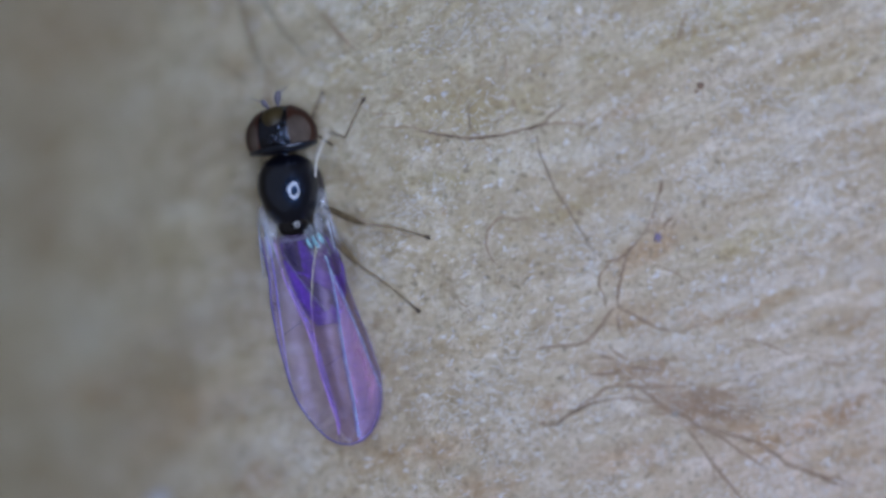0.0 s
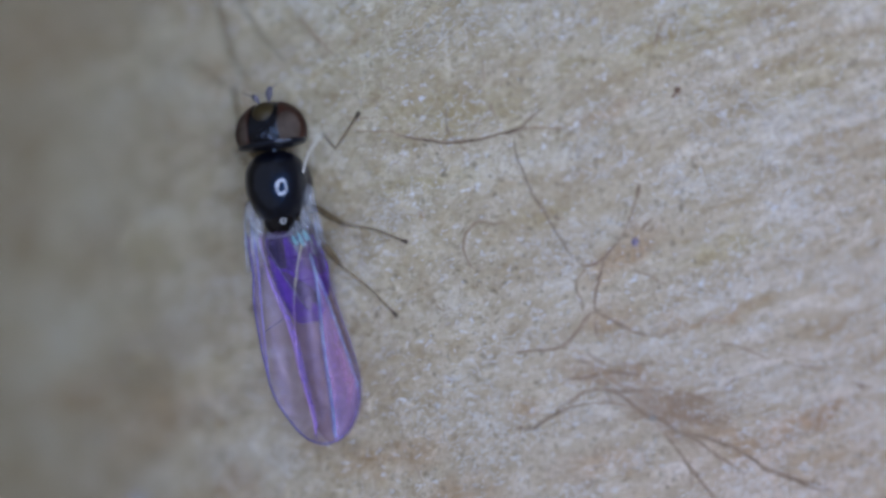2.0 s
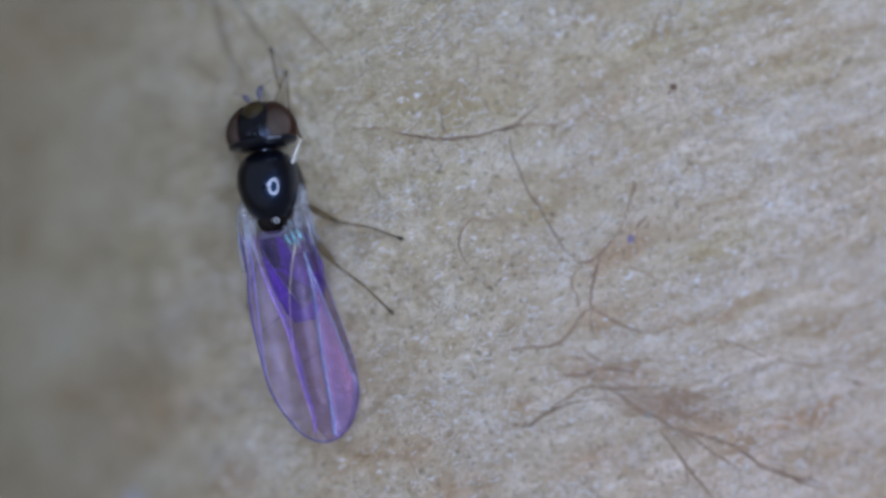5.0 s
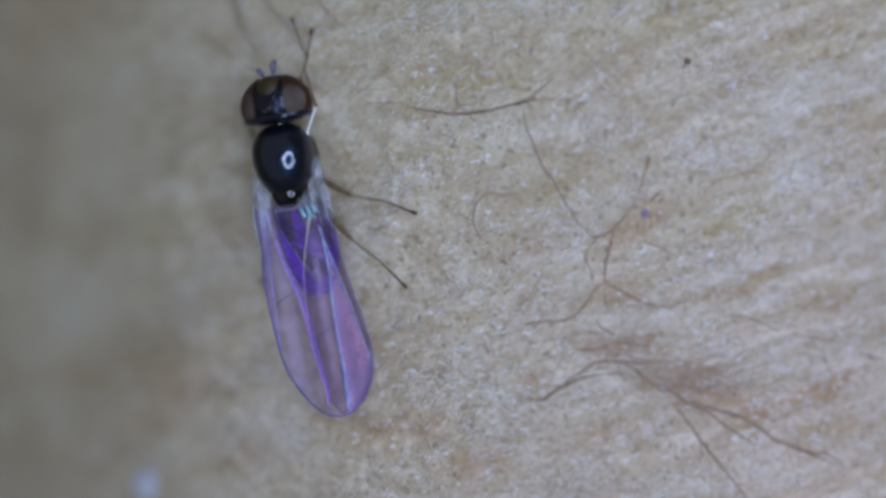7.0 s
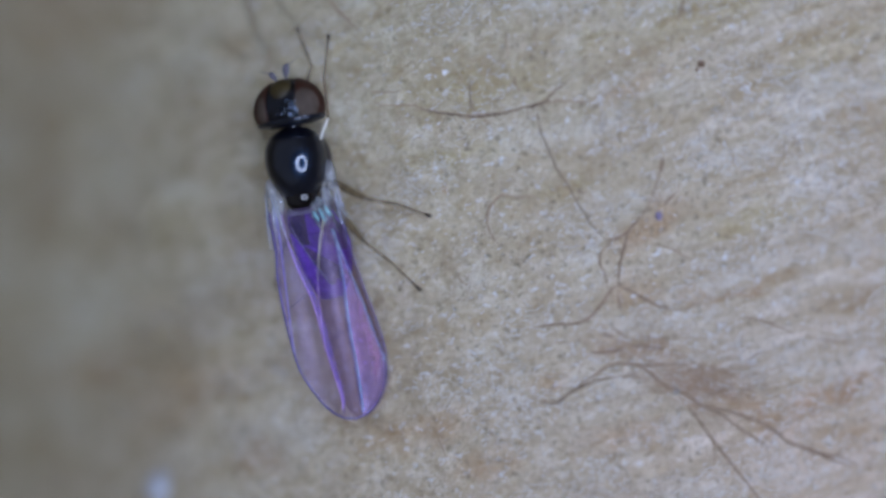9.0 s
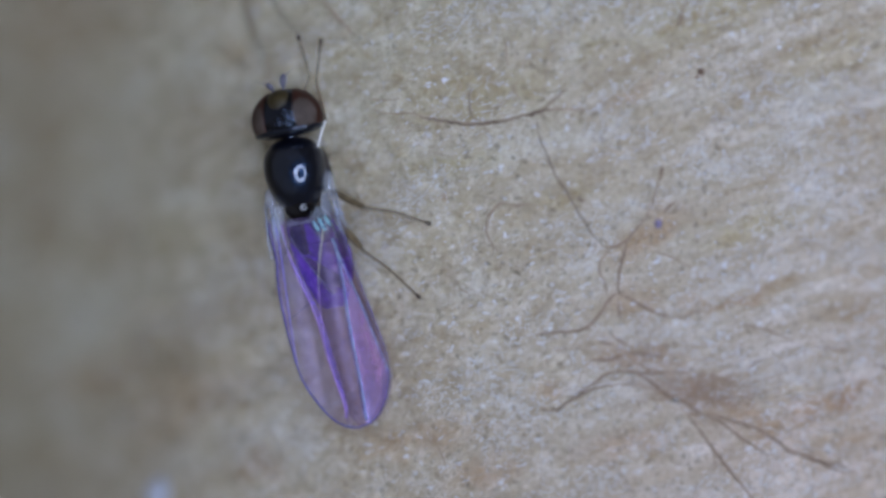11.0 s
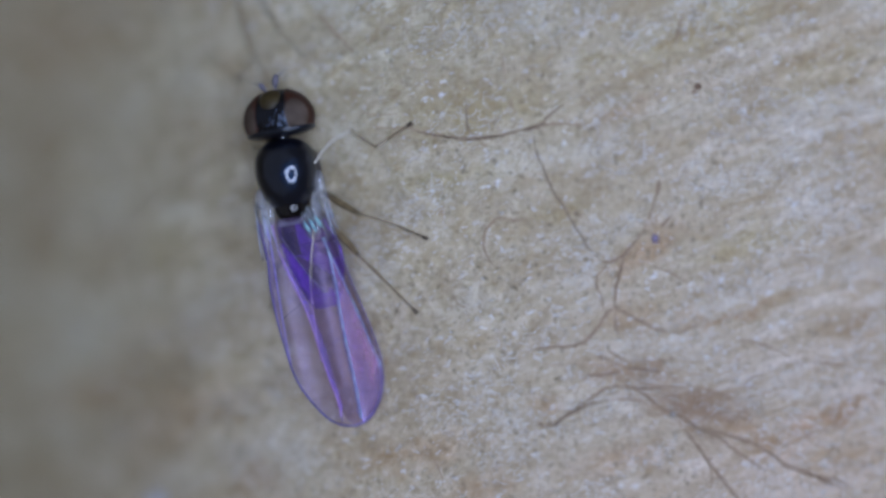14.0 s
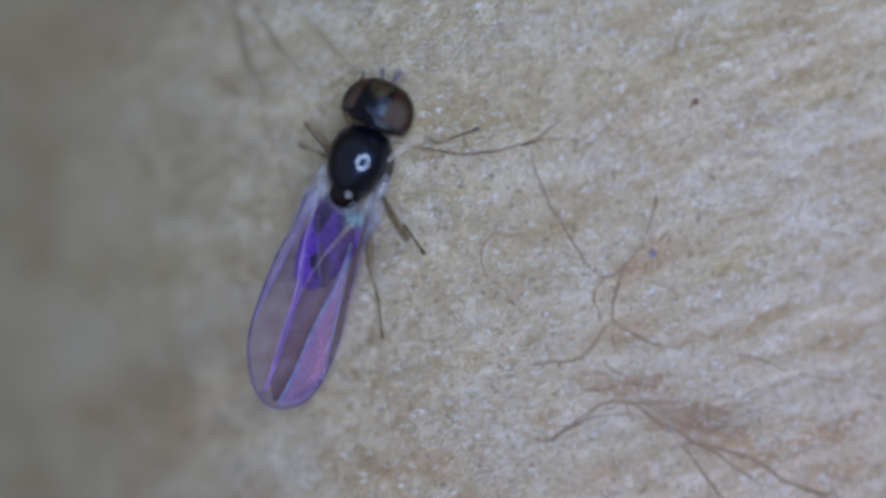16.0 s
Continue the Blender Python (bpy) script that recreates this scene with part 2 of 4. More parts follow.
KNOT = cuticle_material("grey_knot", (0.26, 0.23, 0.20), (0.46, 0.43, 0.40), 0.55)
CRUMB = cuticle_material("brown_crumb", (0.19, 0.12, 0.08), (0.33, 0.22, 0.15), 0.6)
BLACK = cuticle_material("black_cuticle", (0.002, 0.002, 0.004), (0.005, 0.005, 0.009), 0.30, 6.0, 1.0, 0.0)
SCUTELLUM = cuticle_material("scutellum_cuticle", (0.002, 0.002, 0.003), (0.008, 0.006, 0.006), 0.09, 9.0, 0.0, 0.2)
_b = BLACK.node_tree.nodes["Principled BSDF"]
_b.inputs["Specular Tint"].default_value = (0.25, 0.50, 1.0, 1)
_b.inputs["Specular IOR Level"].default_value = 0.42
_b.inputs["Coat IOR"].default_value = 1.55
_n = BLACK.node_tree
bump(_n, _b, noise_tex(_n, mapped(_n, (1, 1, 1)), 8.0, 3, 0.6), 0.35, 0.012)
_n.links.new(_b.inputs["Normal"].links[0].from_socket, _b.inputs["Coat Normal"])
ABDOMEN = facet_material()
GREY_BAND = clear_material("pale_segment", (0.16, 0.19, 0.22), (0.34, 0.37, 0.40), 0.3, 0.55)
EYE_MAT = eye_material("compound_eye", (0.026, 0.007, 0.004), (0.044, 0.013, 0.007), 0.45, 0.30)
HEAD_BLACK = cuticle_material("head_cuticle", (0.002, 0.002, 0.003), (0.008, 0.006, 0.006), 0.14, 7.0, 0.0, 0.0)
_n = HEAD_BLACK.node_tree
bump(_n, _n.nodes["Principled BSDF"], noise_tex(_n, mapped(_n, (1, 1, 1)), 14.0, 2, 0.5), 1.0, 0.022)
_n.nodes["Principled BSDF"].inputs["Specular Tint"].default_value = (0.55, 0.70, 1.0, 1)
_n.nodes["Principled BSDF"].inputs["Specular IOR Level"].default_value = 0.75
# greyer than the rim: the lamp's reflection is put into this colour
FACET_SHEEN = eye_material("eye_sheen_field", (0.056, 0.040, 0.031), (0.098, 0.073, 0.060), 0.62, 0.25)
AMBER = cuticle_material("amber_frons", (0.026, 0.017, 0.003), (0.052, 0.034, 0.006), 0.6)
ANTENNA = cuticle_material("antenna_cuticle", (0.068, 0.063, 0.080), (0.19, 0.18, 0.235), 0.5)
_n = AMBER.node_tree
_xyz = _n.nodes.new("ShaderNodeSeparateXYZ")
_n.links.new(mapped(_n, (1, 1, 1)), _xyz.inputs[0])
_b = _n.nodes["Principled BSDF"]
_hue = _b.inputs["Base Color"].links[0].from_socket
_n.links.new(mix(_n, ramp(_n, _xyz.outputs[1], [(0.04, (0, 0, 0)), (0.23, (1, 1, 1))]), (0.005, 0.004, 0.004), _hue), _b.inputs["Base Color"])
FEMUR = clear_material("femur_cuticle", (0.12, 0.082, 0.040), (0.25, 0.182, 0.096), 0.35, 0.82)
TIBIA = clear_material("tibia_cuticle", (0.19, 0.130, 0.072), (0.33, 0.235, 0.140), 0.35, 0.43)
# near-white: light passing through the pale femur is put into the colour
PALE_LEG = clear_material("pale_leg_cuticle", (0.90, 0.88, 0.82), (0.97, 0.96, 0.93), 0.22, 0.92)
TARSUS = clear_material("claw_cuticle", (0.06, 0.043, 0.033), (0.13, 0.088, 0.062), 0.45, 0.66)
MEMBRANE = membrane_material("clear_membrane", ((0.42, 0.36, 0.70), (0.50, 0.38, 0.66), (0.55, 0.42, 0.55)), (0.02, 0.07), (0.90, 0.87, 0.89))
MEMBRANE_BROWN = membrane_material("brownish_membrane", ((0.36, 0.30, 0.52), (0.44, 0.32, 0.46), (0.50, 0.36, 0.40)), (0.02, 0.09), (0.90, 0.86, 0.88))
MEMBRANE_DUSKY = membrane_material("dusky_membrane", ((0.20, 0.17, 0.34), (0.24, 0.18, 0.28), (0.28, 0.20, 0.24)), (0.06, 0.20), (0.74, 0.67, 0.69))
CELL_LILAC = membrane_material("lilac_membrane", ((0.40, 0.34, 0.98), (0.50, 0.36, 0.95), (0.62, 0.40, 0.86)), (0.05, 0.21), (0.93, 0.90, 0.945))
CELL_GREY = membrane_material("grey_membrane", ((0.40, 0.36, 0.78), (0.48, 0.38, 0.80), (0.56, 0.42, 0.72)), (0.02, 0.115), (0.92, 0.90, 0.925))
CELL_VIOLET = membrane_material("violet_membrane", ((0.36, 0.30, 1.0), (0.44, 0.31, 0.98), (0.56, 0.34, 0.94)), (0.16, 0.42), (0.91, 0.85, 0.96))
CELL_PINK = membrane_material("pink_membrane", ((0.50, 0.44, 1.0), (0.64, 0.43, 0.90), (0.80, 0.46, 0.78)), (0.10, 0.36), (0.95, 0.89, 0.95))
VEIN = cuticle_material("wing_vein", (0.20, 0.16, 0.50), (0.36, 0.33, 0.72), 0.2)
VEIN_BRIGHT = clear_material("bright_wing_vein", (0.22, 0.30, 0.70), (0.48, 0.70, 0.92), 0.15, 0.75)
VEIN_DARK = cuticle_material("wing_margin", (0.055, 0.04, 0.13), (0.15, 0.12, 0.32), 0.3)
MARGIN = clear_material("clear_wing_margin", (0.20, 0.16, 0.42), (0.34, 0.30, 0.60), 0.2, 0.45)
VEIN_PINK = clear_material("violet_wing_vein", (0.42, 0.22, 0.66), (0.68, 0.46, 0.86), 0.15, 0.7)
STRAW = clear_material("vein_root", (0.50, 0.44, 0.34), (0.92, 0.86, 0.62), 0.2, 0.75)
PEARL = clear_material("wing_base_cuticle", (0.34, 0.38, 0.48), (0.74, 0.78, 0.90), 0.08, 0.22)
FOLD_STREAK = clear_material("pearly_streak", (0.36, 0.40, 0.56), (0.80, 0.85, 0.96), 0.10, 0.5)
PEARL_SHADE = clear_material("shaded_fold", (0.05, 0.05, 0.08), (0.20, 0.20, 0.28), 0.10, 0.35)
NACRE = clear_material("pearly_lobe", (0.30, 0.31, 0.34), (0.62, 0.64, 0.70), 0.14, 0.36)
TEAL = cuticle_material("teal_glint", (0.10, 0.30, 0.40), (0.42, 0.80, 0.86), 0.10, 14.0)
PLEURON = cuticle_material("pleuron_cuticle", (0.010, 0.008, 0.010), (0.045, 0.035, 0.042), 0.34, 8.0)
LAMP_CASE = cuticle_material("lamp_housing", (0.02, 0.02, 0.022), (0.03, 0.03, 0.032), 0.5, 0.3)
LAMP, _nt, _b = material("lamp_diffuser")
_b.inputs["Base Color"].default_value = (0.9, 0.9, 0.9, 1)
_b.inputs["Emission Color"].default_value = (0.805, 0.955, 1.35, 1)
_b.inputs["Emission Strength"].default_value = RING_POWER

# ---- mesh tools ----


def mesh_object(name, verts, faces, mat, parent=None, smooth=True):
    me = bpy.data.meshes.new(name)
    me.from_pydata([(x * MM, y * MM, z * MM) for x, y, z in verts], [], faces)
    if smooth:
        me.polygons.foreach_set("use_smooth", [True] * len(me.polygons))
    me.materials.append(mat)
    me.update()
    ob = new(name, me)
    if parent:
        ob.parent = parent
    return ob


def part(name, shape, mat, parent, label=""):
    ob = mesh_object(name, *shape, mat, parent)
    return tagged(ob, label) if label else ob


def joined(*shapes):
    verts, faces = [], []
    for v, f in shapes:
        n = len(verts)
        verts += list(v)
        faces += [tuple(i + n for i in q) for q in f]
    return verts, faces


def spline(points, n):
    """A smooth line of n points through the given ones."""
    p = [Vector((*q, 0)) if len(q) == 2 else Vector(q) for q in points]
    p = [p[0] * 2 - p[1], *p, p[-1] * 2 - p[-2]]
    out, spans = [], len(p) - 3
    for k in range(n):
        u = k / (n - 1) * spans
        i = min(int(u), spans - 1)
        u -= i
        a, b, c, d = p[i:i + 4]
        out.append(0.5 * (2 * b + (c - a) * u + (2 * a - 5 * b + 4 * c - d) * u * u + (3 * b - a - 3 * c + d) * u ** 3))
    return out


def tube(line, radius, sides=6):
    """A closed tube along a line; radius(u) for u from 0 to 1, or a number."""
    line = [Vector(p) for p in line]
    verts, faces, n = [], [], len(line)
    up = Vector((0.13, 0.21, 0.97))
    for i, p in enumerate(line):
        d = (line[min(i + 1, n - 1)] - line[max(i - 1, 0)]).normalized()
        a = d.cross(up)
        a = a.normalized() if a.length > 1e-4 else Vector((1, 0, 0))
        b = d.cross(a)
        r = radius(i / (n - 1)) if callable(radius) else radius
        for k in range(sides):
            w = 2 * math.pi * k / sides
            verts.append(p + (a * math.cos(w) + b * math.sin(w)) * r)
    for i in range(n - 1):
        for k in range(sides):
            q = (k + 1) % sides
            faces.append((i * sides + k, i * sides + q, (i + 1) * sides + q, (i + 1) * sides + k))
    faces.append(tuple(range(sides)))
    faces.append(tuple(reversed(range((n - 1) * sides, n * sides))))
    return verts, faces


def ball(centre, radii, rings=14, sides=22, shape=None):
    """An ellipsoid; shape(unit vector) may return another one to mould it."""
    verts, faces = [], []
    for i in range(rings + 1):
        th = math.pi * i / rings
        for k in range(sides):
            ph = 2 * math.pi * k / sides
            u = Vector((math.sin(th) * math.cos(ph), math.cos(th), math.sin(th) * math.sin(ph)))
            if shape:
                u = shape(u)
            verts.append((centre[0] + u.x * radii[0], centre[1] + u.y * radii[1], centre[2] + u.z * radii[2]))
    for i in range(rings):
        for k in range(sides):
            q = (k + 1) % sides
            faces.append((i * sides + k, i * sides + q, (i + 1) * sides + q, (i + 1) * sides + k))
    return verts, faces


def loft(rows, sides=40, power=2.0):
    """A body along the y axis: rows (y, half width, half height, x and z of the axis)."""
    verts, faces = [], []
    for y, rx, rz, ax, az in rows:
        for k in range(sides):
            w = 2 * math.pi * k / sides
            c, q = math.cos(w), math.sin(w)
            verts.append((ax + rx * math.copysign(abs(c) ** (2 / power), c), y, az + rz * math.copysign(abs(q) ** (2 / power), q)))
    n = len(rows)
    for i in range(n - 1):
        for k in range(sides):
            j = (k + 1) % sides
            faces.append((i * sides + k, (i + 1) * sides + k, (i + 1) * sides + j, i * sides + j))
    faces.append(tuple(range(sides)))
    faces.append(tuple(reversed(range((n - 1) * sides, n * sides))))
    return verts, faces


# ---- the surface ----


def lattice(x, y, seed):
    """Smooth value noise from 0 to 1 on arrays."""
    x, y = np.asarray(x, float), np.asarray(y, float)
    i, j = np.floor(x), np.floor(y)
    u, v = x - i, y - j
    u, v = u * u * (3 - 2 * u), v * v * (3 - 2 * v)

    def h(a, b):
        s = np.sin(a * 127.1 + b * 311.7 + seed * 74.7) * 43758.5453
        return s - np.floor(s)

    top = h(i, j) * (1 - u) + h(i + 1, j) * u
    low = h(i, j + 1) * (1 - u) + h(i + 1, j + 1) * u
    return top * (1 - v) + low * v


def slope_z(x):
    """The large form alone: flat, then rolling down to one side."""
    fall = np.clip(2.2 - np.asarray(x, float), 0, 60)
    near, mid, off = np.minimum(fall, 4.0), np.clip(fall - 4.0, 0, 1.6), np.clip(fall - 5.6, 0, 60)
    return 0.37 - 0.0525 * near ** 2 - 0.420 * mid - 0.105 * mid ** 2 - 0.756 * off


def surface_z(x, y):
    """Height of the surface: nearly flat, rolling down to one side and rising to the other, with low ridges and fine felt."""
    x, y = np.asarray(x, float), np.asarray(y, float)
    z = slope_z(x)
    far = np.clip(x - 3.0, 0, 40)
    z = z + 0.050 * far ** 2 / (1 + 0.25 * far)
    a, b = x * 0.97 + y * 0.24, -x * 0.24 + y * 0.97
    z = z + 0.16 * (lattice(a * 0.30, b * 1.3, 1) - 0.5) + 0.07 * (lattice(a * 0.9, b * 3.0, 2) - 0.5)
    z = z + 0.040 * (lattice(x * 4.2, y * 5.0, 3) - 0.5) + 0.030 * (lattice(x * 11, y * 13, 4) - 0.5)
    return z


def steps(inner, fine, outer):
    """Grid lines: close together within +-inner, then ever wider out to +-outer."""
    n = int(inner / fine)
    mid = [k * fine for k in range(n + 1)]
    w = fine
    while mid[-1] < outer:
        w *= 1.35
        mid.append(mid[-1] + w)
    return np.array([-v for v in reversed(mid[1:])] + mid)


def build_surface():
    xs, ys = steps(6.0, 0.022, 24.0), steps(3.7, 0.022, 22.0)
    gx, gy = np.meshgrid(xs, ys)
    gz = surface_z(gx, gy)
    w, h = len(xs), len(ys)
    top = np.stack([gx, gy, gz], -1).reshape(-1, 3)
    idx = np.arange(w * h).reshape(h, w)
    quads = np.stack([idx[:-1, :-1], idx[:-1, 1:], idx[1:, 1:], idx[1:, :-1]], -1).reshape(-1, 4)
    # underside and edge, so that the slab has thickness
    rim = list(idx[0, :]) + list(idx[1:, -1]) + list(idx[-1, -2::-1]) + list(idx[-2:0:-1, 0])
    base = [(top[i][0], top[i][1], -24.0) for i in rim]
    faces = [tuple(int(v) for v in q) for q in quads]
    n, k = w * h, len(rim)
    for i in range(k):
        j = (i + 1) % k
        faces.append((int(rim[j]), int(rim[i]), n + i, n + j))
    faces.append(tuple(n + i for i in range(k)))
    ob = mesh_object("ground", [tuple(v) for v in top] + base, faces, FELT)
    return tagged(ob, "pale buff felted fibrous surface, softly ridged and brown-flecked", "ground", kind="structure")


def fibres(name, count, length, thick, mat, lift, seed, lean, spread, dense, label):
    """Very many fine loose fibres that lie on the surface: one object of stuff."""
    rng = np.random.RandomState(seed)
    x0, y0 = rng.uniform(-5.8, 5.8, count), rng.uniform(-3.5, 3.5, count)
    keep = lattice((x0 * 0.95 + y0 * 0.3) * 1.3, (y0 * 0.95 - x0 * 0.3) * 3.0, seed) > dense - 0.045 * x0
    x0, y0 = x0[keep], y0[keep]
    n = len(x0)
    ang = rng.normal(lean, spread, n)
    ln = length * rng.lognormal(0, 0.45, n)
    curl = rng.normal(0, 0.7, n)
    pts = []
    for k in range(5):
        s = (k / 4 - 0.5)
        a = ang + curl * s
        x, y = x0 + np.cos(a) * ln * s, y0 + np.sin(a) * ln * s
        z = surface_z(x, y) + lift * (0.4 + rng.uniform(0, 1.0, n) * (1 - abs(2 * s)))
        pts.append(np.stack([x, y, z], -1))
    verts, faces = [], []
    side = np.stack([-np.sin(ang), np.cos(ang), np.zeros(n)], -1)
    for k in range(5):
        r = (thick * (1.0, 1.0, 0.9, 0.7, 0.35)[k])
        for m in range(3):
            w = 2.094 * m + 0.5
            verts.append(pts[k] + side * (r * math.cos(w)) + np.array([0, 0, r * math.sin(w)]))
    verts = np.stack(verts, 1).reshape(-1, 3)
    for i in range(n):
        o = i * 15
        for k in range(4):
            for m in range(3):
                q = (m + 1) % 3
                faces.append((o + k * 3 + m, o + k * 3 + q, o + k * 3 + 3 + q, o + k * 3 + 3 + m))
    ob = mesh_object(name, [tuple(v) for v in verts], faces, mat)
    return tagged(ob, label, "fibres", kind="stuff")


ground = build_surface()
fibres("lint_fibres", 22000, 0.070, 0.0036, LINT, 0.014, 5, 0.40, 0.7, 0.62, "fine pale lint fibres matted on the buff surface")
fibres("fuzz_fibres", 26000, 0.055, 0.0046, FUZZ, 0.012, 6, 1.2, 0.9, 0.30, "short tan and brown fuzz on the buff surface")


def on_surface(line, lift=0.012):
    return [Vector((p.x, p.y, float(surface_z(p.x, p.y)) + lift)) for p in line]


# ---- ring lamp ----


def ring(radius, half_width, z0, z1, sides=96):
    verts, faces = [], []
    for k in range(sides):
        w = 2 * math.pi * k / sides
        for r, z in ((radius - half_width, z0), (radius + half_width, z0), (radius + half_width, z1), (radius - half_width, z1)):
            verts.append((r * math.cos(w), r * math.sin(w), z))
    for k in range(sides):
        a, b = 4 * k, 4 * ((k + 1) % sides)
        for i in range(4):
            j = (i + 1) % 4
            faces.append((a + i, b + i, b + j, a + j))
    return verts, faces


def build_ring_lamp():
    lamp = new("ring_lamp")
    lamp.location = [v * MM for v in RING_AT]
    part("diffuser", ring(8.6, 1.7, 0.0, 0.8), LAMP, lamp, "glowing white diffuser ring")
    part("housing", ring(8.6, 2.8, 0.9, 7.0), LAMP_CASE, lamp)
    # unseen black disc added to darken what the thorax mirrors from above
    part("sky_shield", ring(11.0, 10.98, 7.1, 8.6), LAMP_CASE, lamp)
    return tagged(lamp, "black ring lamp with a glowing white diffuser, held over the specimen", "lamp")


build_ring_lamp()

# ---- threads, crumbs and fluff on the surface ----


def thread(points, width, mat=None, lift=0.012, label="fine brown thread lying on the buff surface", group="fine brown threads"):
    n = max(10, 7 * len(points))
    width *= 1.2
    wob = random.Random(round(points[0][0] * 1000 + points[0][1] * 77))
    line = spline(points, n)
    line = [p + Vector((wob.uniform(-1, 1), wob.uniform(-1, 1), 0)) * 0.008 for p in line]
    line = on_surface(line, 0.6 * width)
    ob = part("thread", tube(line, lambda u: width * (0.22 + 0.95 * math.sin(math.pi * (0.12 + 0.8 * u))) * (0.85 + 0.3 * wob.random()), 6), mat or (THREAD if points[0][0] < 1.3 else THREAD_RED), None)
    return tagged(ob, label, "thread", group)


# long bowed thread and its branches
thread([(-0.272, 1.391), (-0.073, 1.350), (0.192, 1.308), (0.423, 1.300), (0.654, 1.325), (0.885, 1.383), (1.082, 1.435)], 0.0145)
thread([(0.950, 1.396), (1.049, 1.415), (1.167, 1.453), (1.233, 1.467)], 0.0170)
thread([(1.147, 1.447), (1.344, 1.466), (1.575, 1.459), (1.746, 1.466)], 0.0080, THREAD_FAINT)
thread([(1.147, 1.440), (1.245, 1.538), (1.344, 1.630), (1.442, 1.702)], 0.0095)
thread([(0.318, 1.724), (0.305, 1.559), (0.337, 1.393), (0.456, 1.299)], 0.0080)
thread([(0.456, 1.293), (0.509, 1.226), (0.549, 1.180)], 0.0060, THREAD_FAINT)
thread([(-0.841, 1.474), (-0.606, 1.429), (-0.392, 1.439), (-0.219, 1.378)], 0.0060, THREAD_FAINT)
thread([(0.719, 2.313), (0.739, 2.114), (0.752, 1.936)], 0.0070, THREAD_FAINT)
thread([(0.805, 1.765), (0.838, 1.673), (0.891, 1.581)], 0.0070, THREAD_FAINT)
thread([(1.095, 1.342), (1.115, 1.158), (1.212, 0.926), (1.310, 0.695), (1.443, 0.498), (1.575, 0.267), (1.741, 0.003), (1.893, -0.142)], 0.0095)
# the forked thread
thread([(1.893, -0.142), (2.006, -0.135), (2.105, -0.082), (2.221, 0.036), (2.325, 0.155)], 0.0125)
thread([(2.300, 0.115), (2.403, 0.313), (2.482, 0.530), (2.534, 0.708)], 0.0080, THREAD_FAINT)
thread([(2.515, 0.629), (2.541, 0.721), (2.548, 0.806)], 0.0150)
thread([(2.562, 0.260), (2.628, 0.326), (2.706, 0.405)], 0.0120)
thread([(2.144, -0.082), (2.086, -0.293), (2.045, -0.491), (2.036, -0.688)], 0.0135)
thread([(1.946, -0.175), (1.847, -0.280), (1.821, -0.412), (1.873, -0.544), (1.911, -0.721)], 0.0100, THREAD_FAINT)
thread([(2.036, -0.688), (1.957, -0.721), (1.891, -0.820), (1.771, -0.984), (1.638, -1.095), (1.475, -1.122), (1.247, -1.144), (1.063, -1.164)], 0.0125)
thread([(2.036, -0.688), (2.200, -0.754), (2.361, -0.852), (2.557, -0.937), (2.768, -0.970)], 0.0115)
thread([(2.781, -0.976), (2.899, -0.911), (3.049, -0.858)], 0.0090, THREAD_FAINT)
thread([(2.036, -0.721), (2.041, -0.859), (2.072, -0.997)], 0.0110, THREAD_FAINT)
thread([(2.487, -0.194), (2.664, -0.260), (2.873, -0.379)], 0.0080, THREAD_FAINT)
# the tangle and its long strands
thread([(1.940, -1.148), (2.059, -1.240), (2.191, -1.313)], 0.0110)
thread([(2.152, -1.372), (2.349, -1.392), (2.560, -1.418)], 0.0130)
thread([(1.705, -1.451), (1.864, -1.458), (2.072, -1.411)], 0.0120)
thread([(1.835, -1.240), (1.927, -1.266), (1.992, -1.259)], 0.0100)
thread([(1.114, -2.040), (1.298, -2.046), (1.456, -1.946), (1.601, -1.860), (1.752, -1.795), (1.916, -1.761)], 0.0145)
thread([(1.870, -1.768), (2.099, -1.740), (2.296, -1.753), (2.438, -1.784)], 0.0080, THREAD_FAINT)
thread([(1.562, -1.835), (1.746, -1.729), (1.905, -1.624), (2.068, -1.590)], 0.0100)
thread([(2.022, -1.584), (2.218, -1.603), (2.426, -1.614), (2.636, -1.594), (2.863, -1.609)], 0.0120)
thread([(2.270, -1.615), (2.413, -1.713), (2.546, -1.819), (2.690, -1.904)], 0.0110)
thread([(2.677, -1.898), (2.821, -1.950), (2.942, -2.043), (3.021, -2.102)], 0.0135)
thread([(2.994, -2.096), (3.205, -2.168), (3.402, -2.313), (3.605, -2.448), (3.788, -2.566)], 0.0125)
thread([(3.046, -2.082), (3.350, -2.149), (3.615, -2.242), (3.827, -2.361), (3.986, -2.487), (4.158, -2.573)], 0.0145)
thread([(3.973, -2.480), (4.211, -2.560), (4.422, -2.646), (4.631, -2.684), (4.812, -2.774)], 0.0135)
thread([(3.946, -2.506), (4.276, -2.612), (4.538, -2.717), (4.731, -2.767)], 0.0130)
thread([(2.845, -2.09), (2.980, -2.266), (3.118, -2.463), (3.254, -2.637), (3.399, -2.815), (3.563, -3.020), (3.70, -3.20)], 0.0135)
thread([(3.112, -2.463), (3.153, -2.636), (3.148, -2.809)], 0.0070, THREAD_FAINT)
thread([(2.754, -1.739), (3.018, -1.621), (3.282, -1.687), (3.498, -1.834)], 0.0100, THREAD_FAINT)
thread([(2.922, -2.037), (3.219, -1.912), (3.485, -1.887), (3.717, -1.954)], 0.0090, THREAD_FAINT)


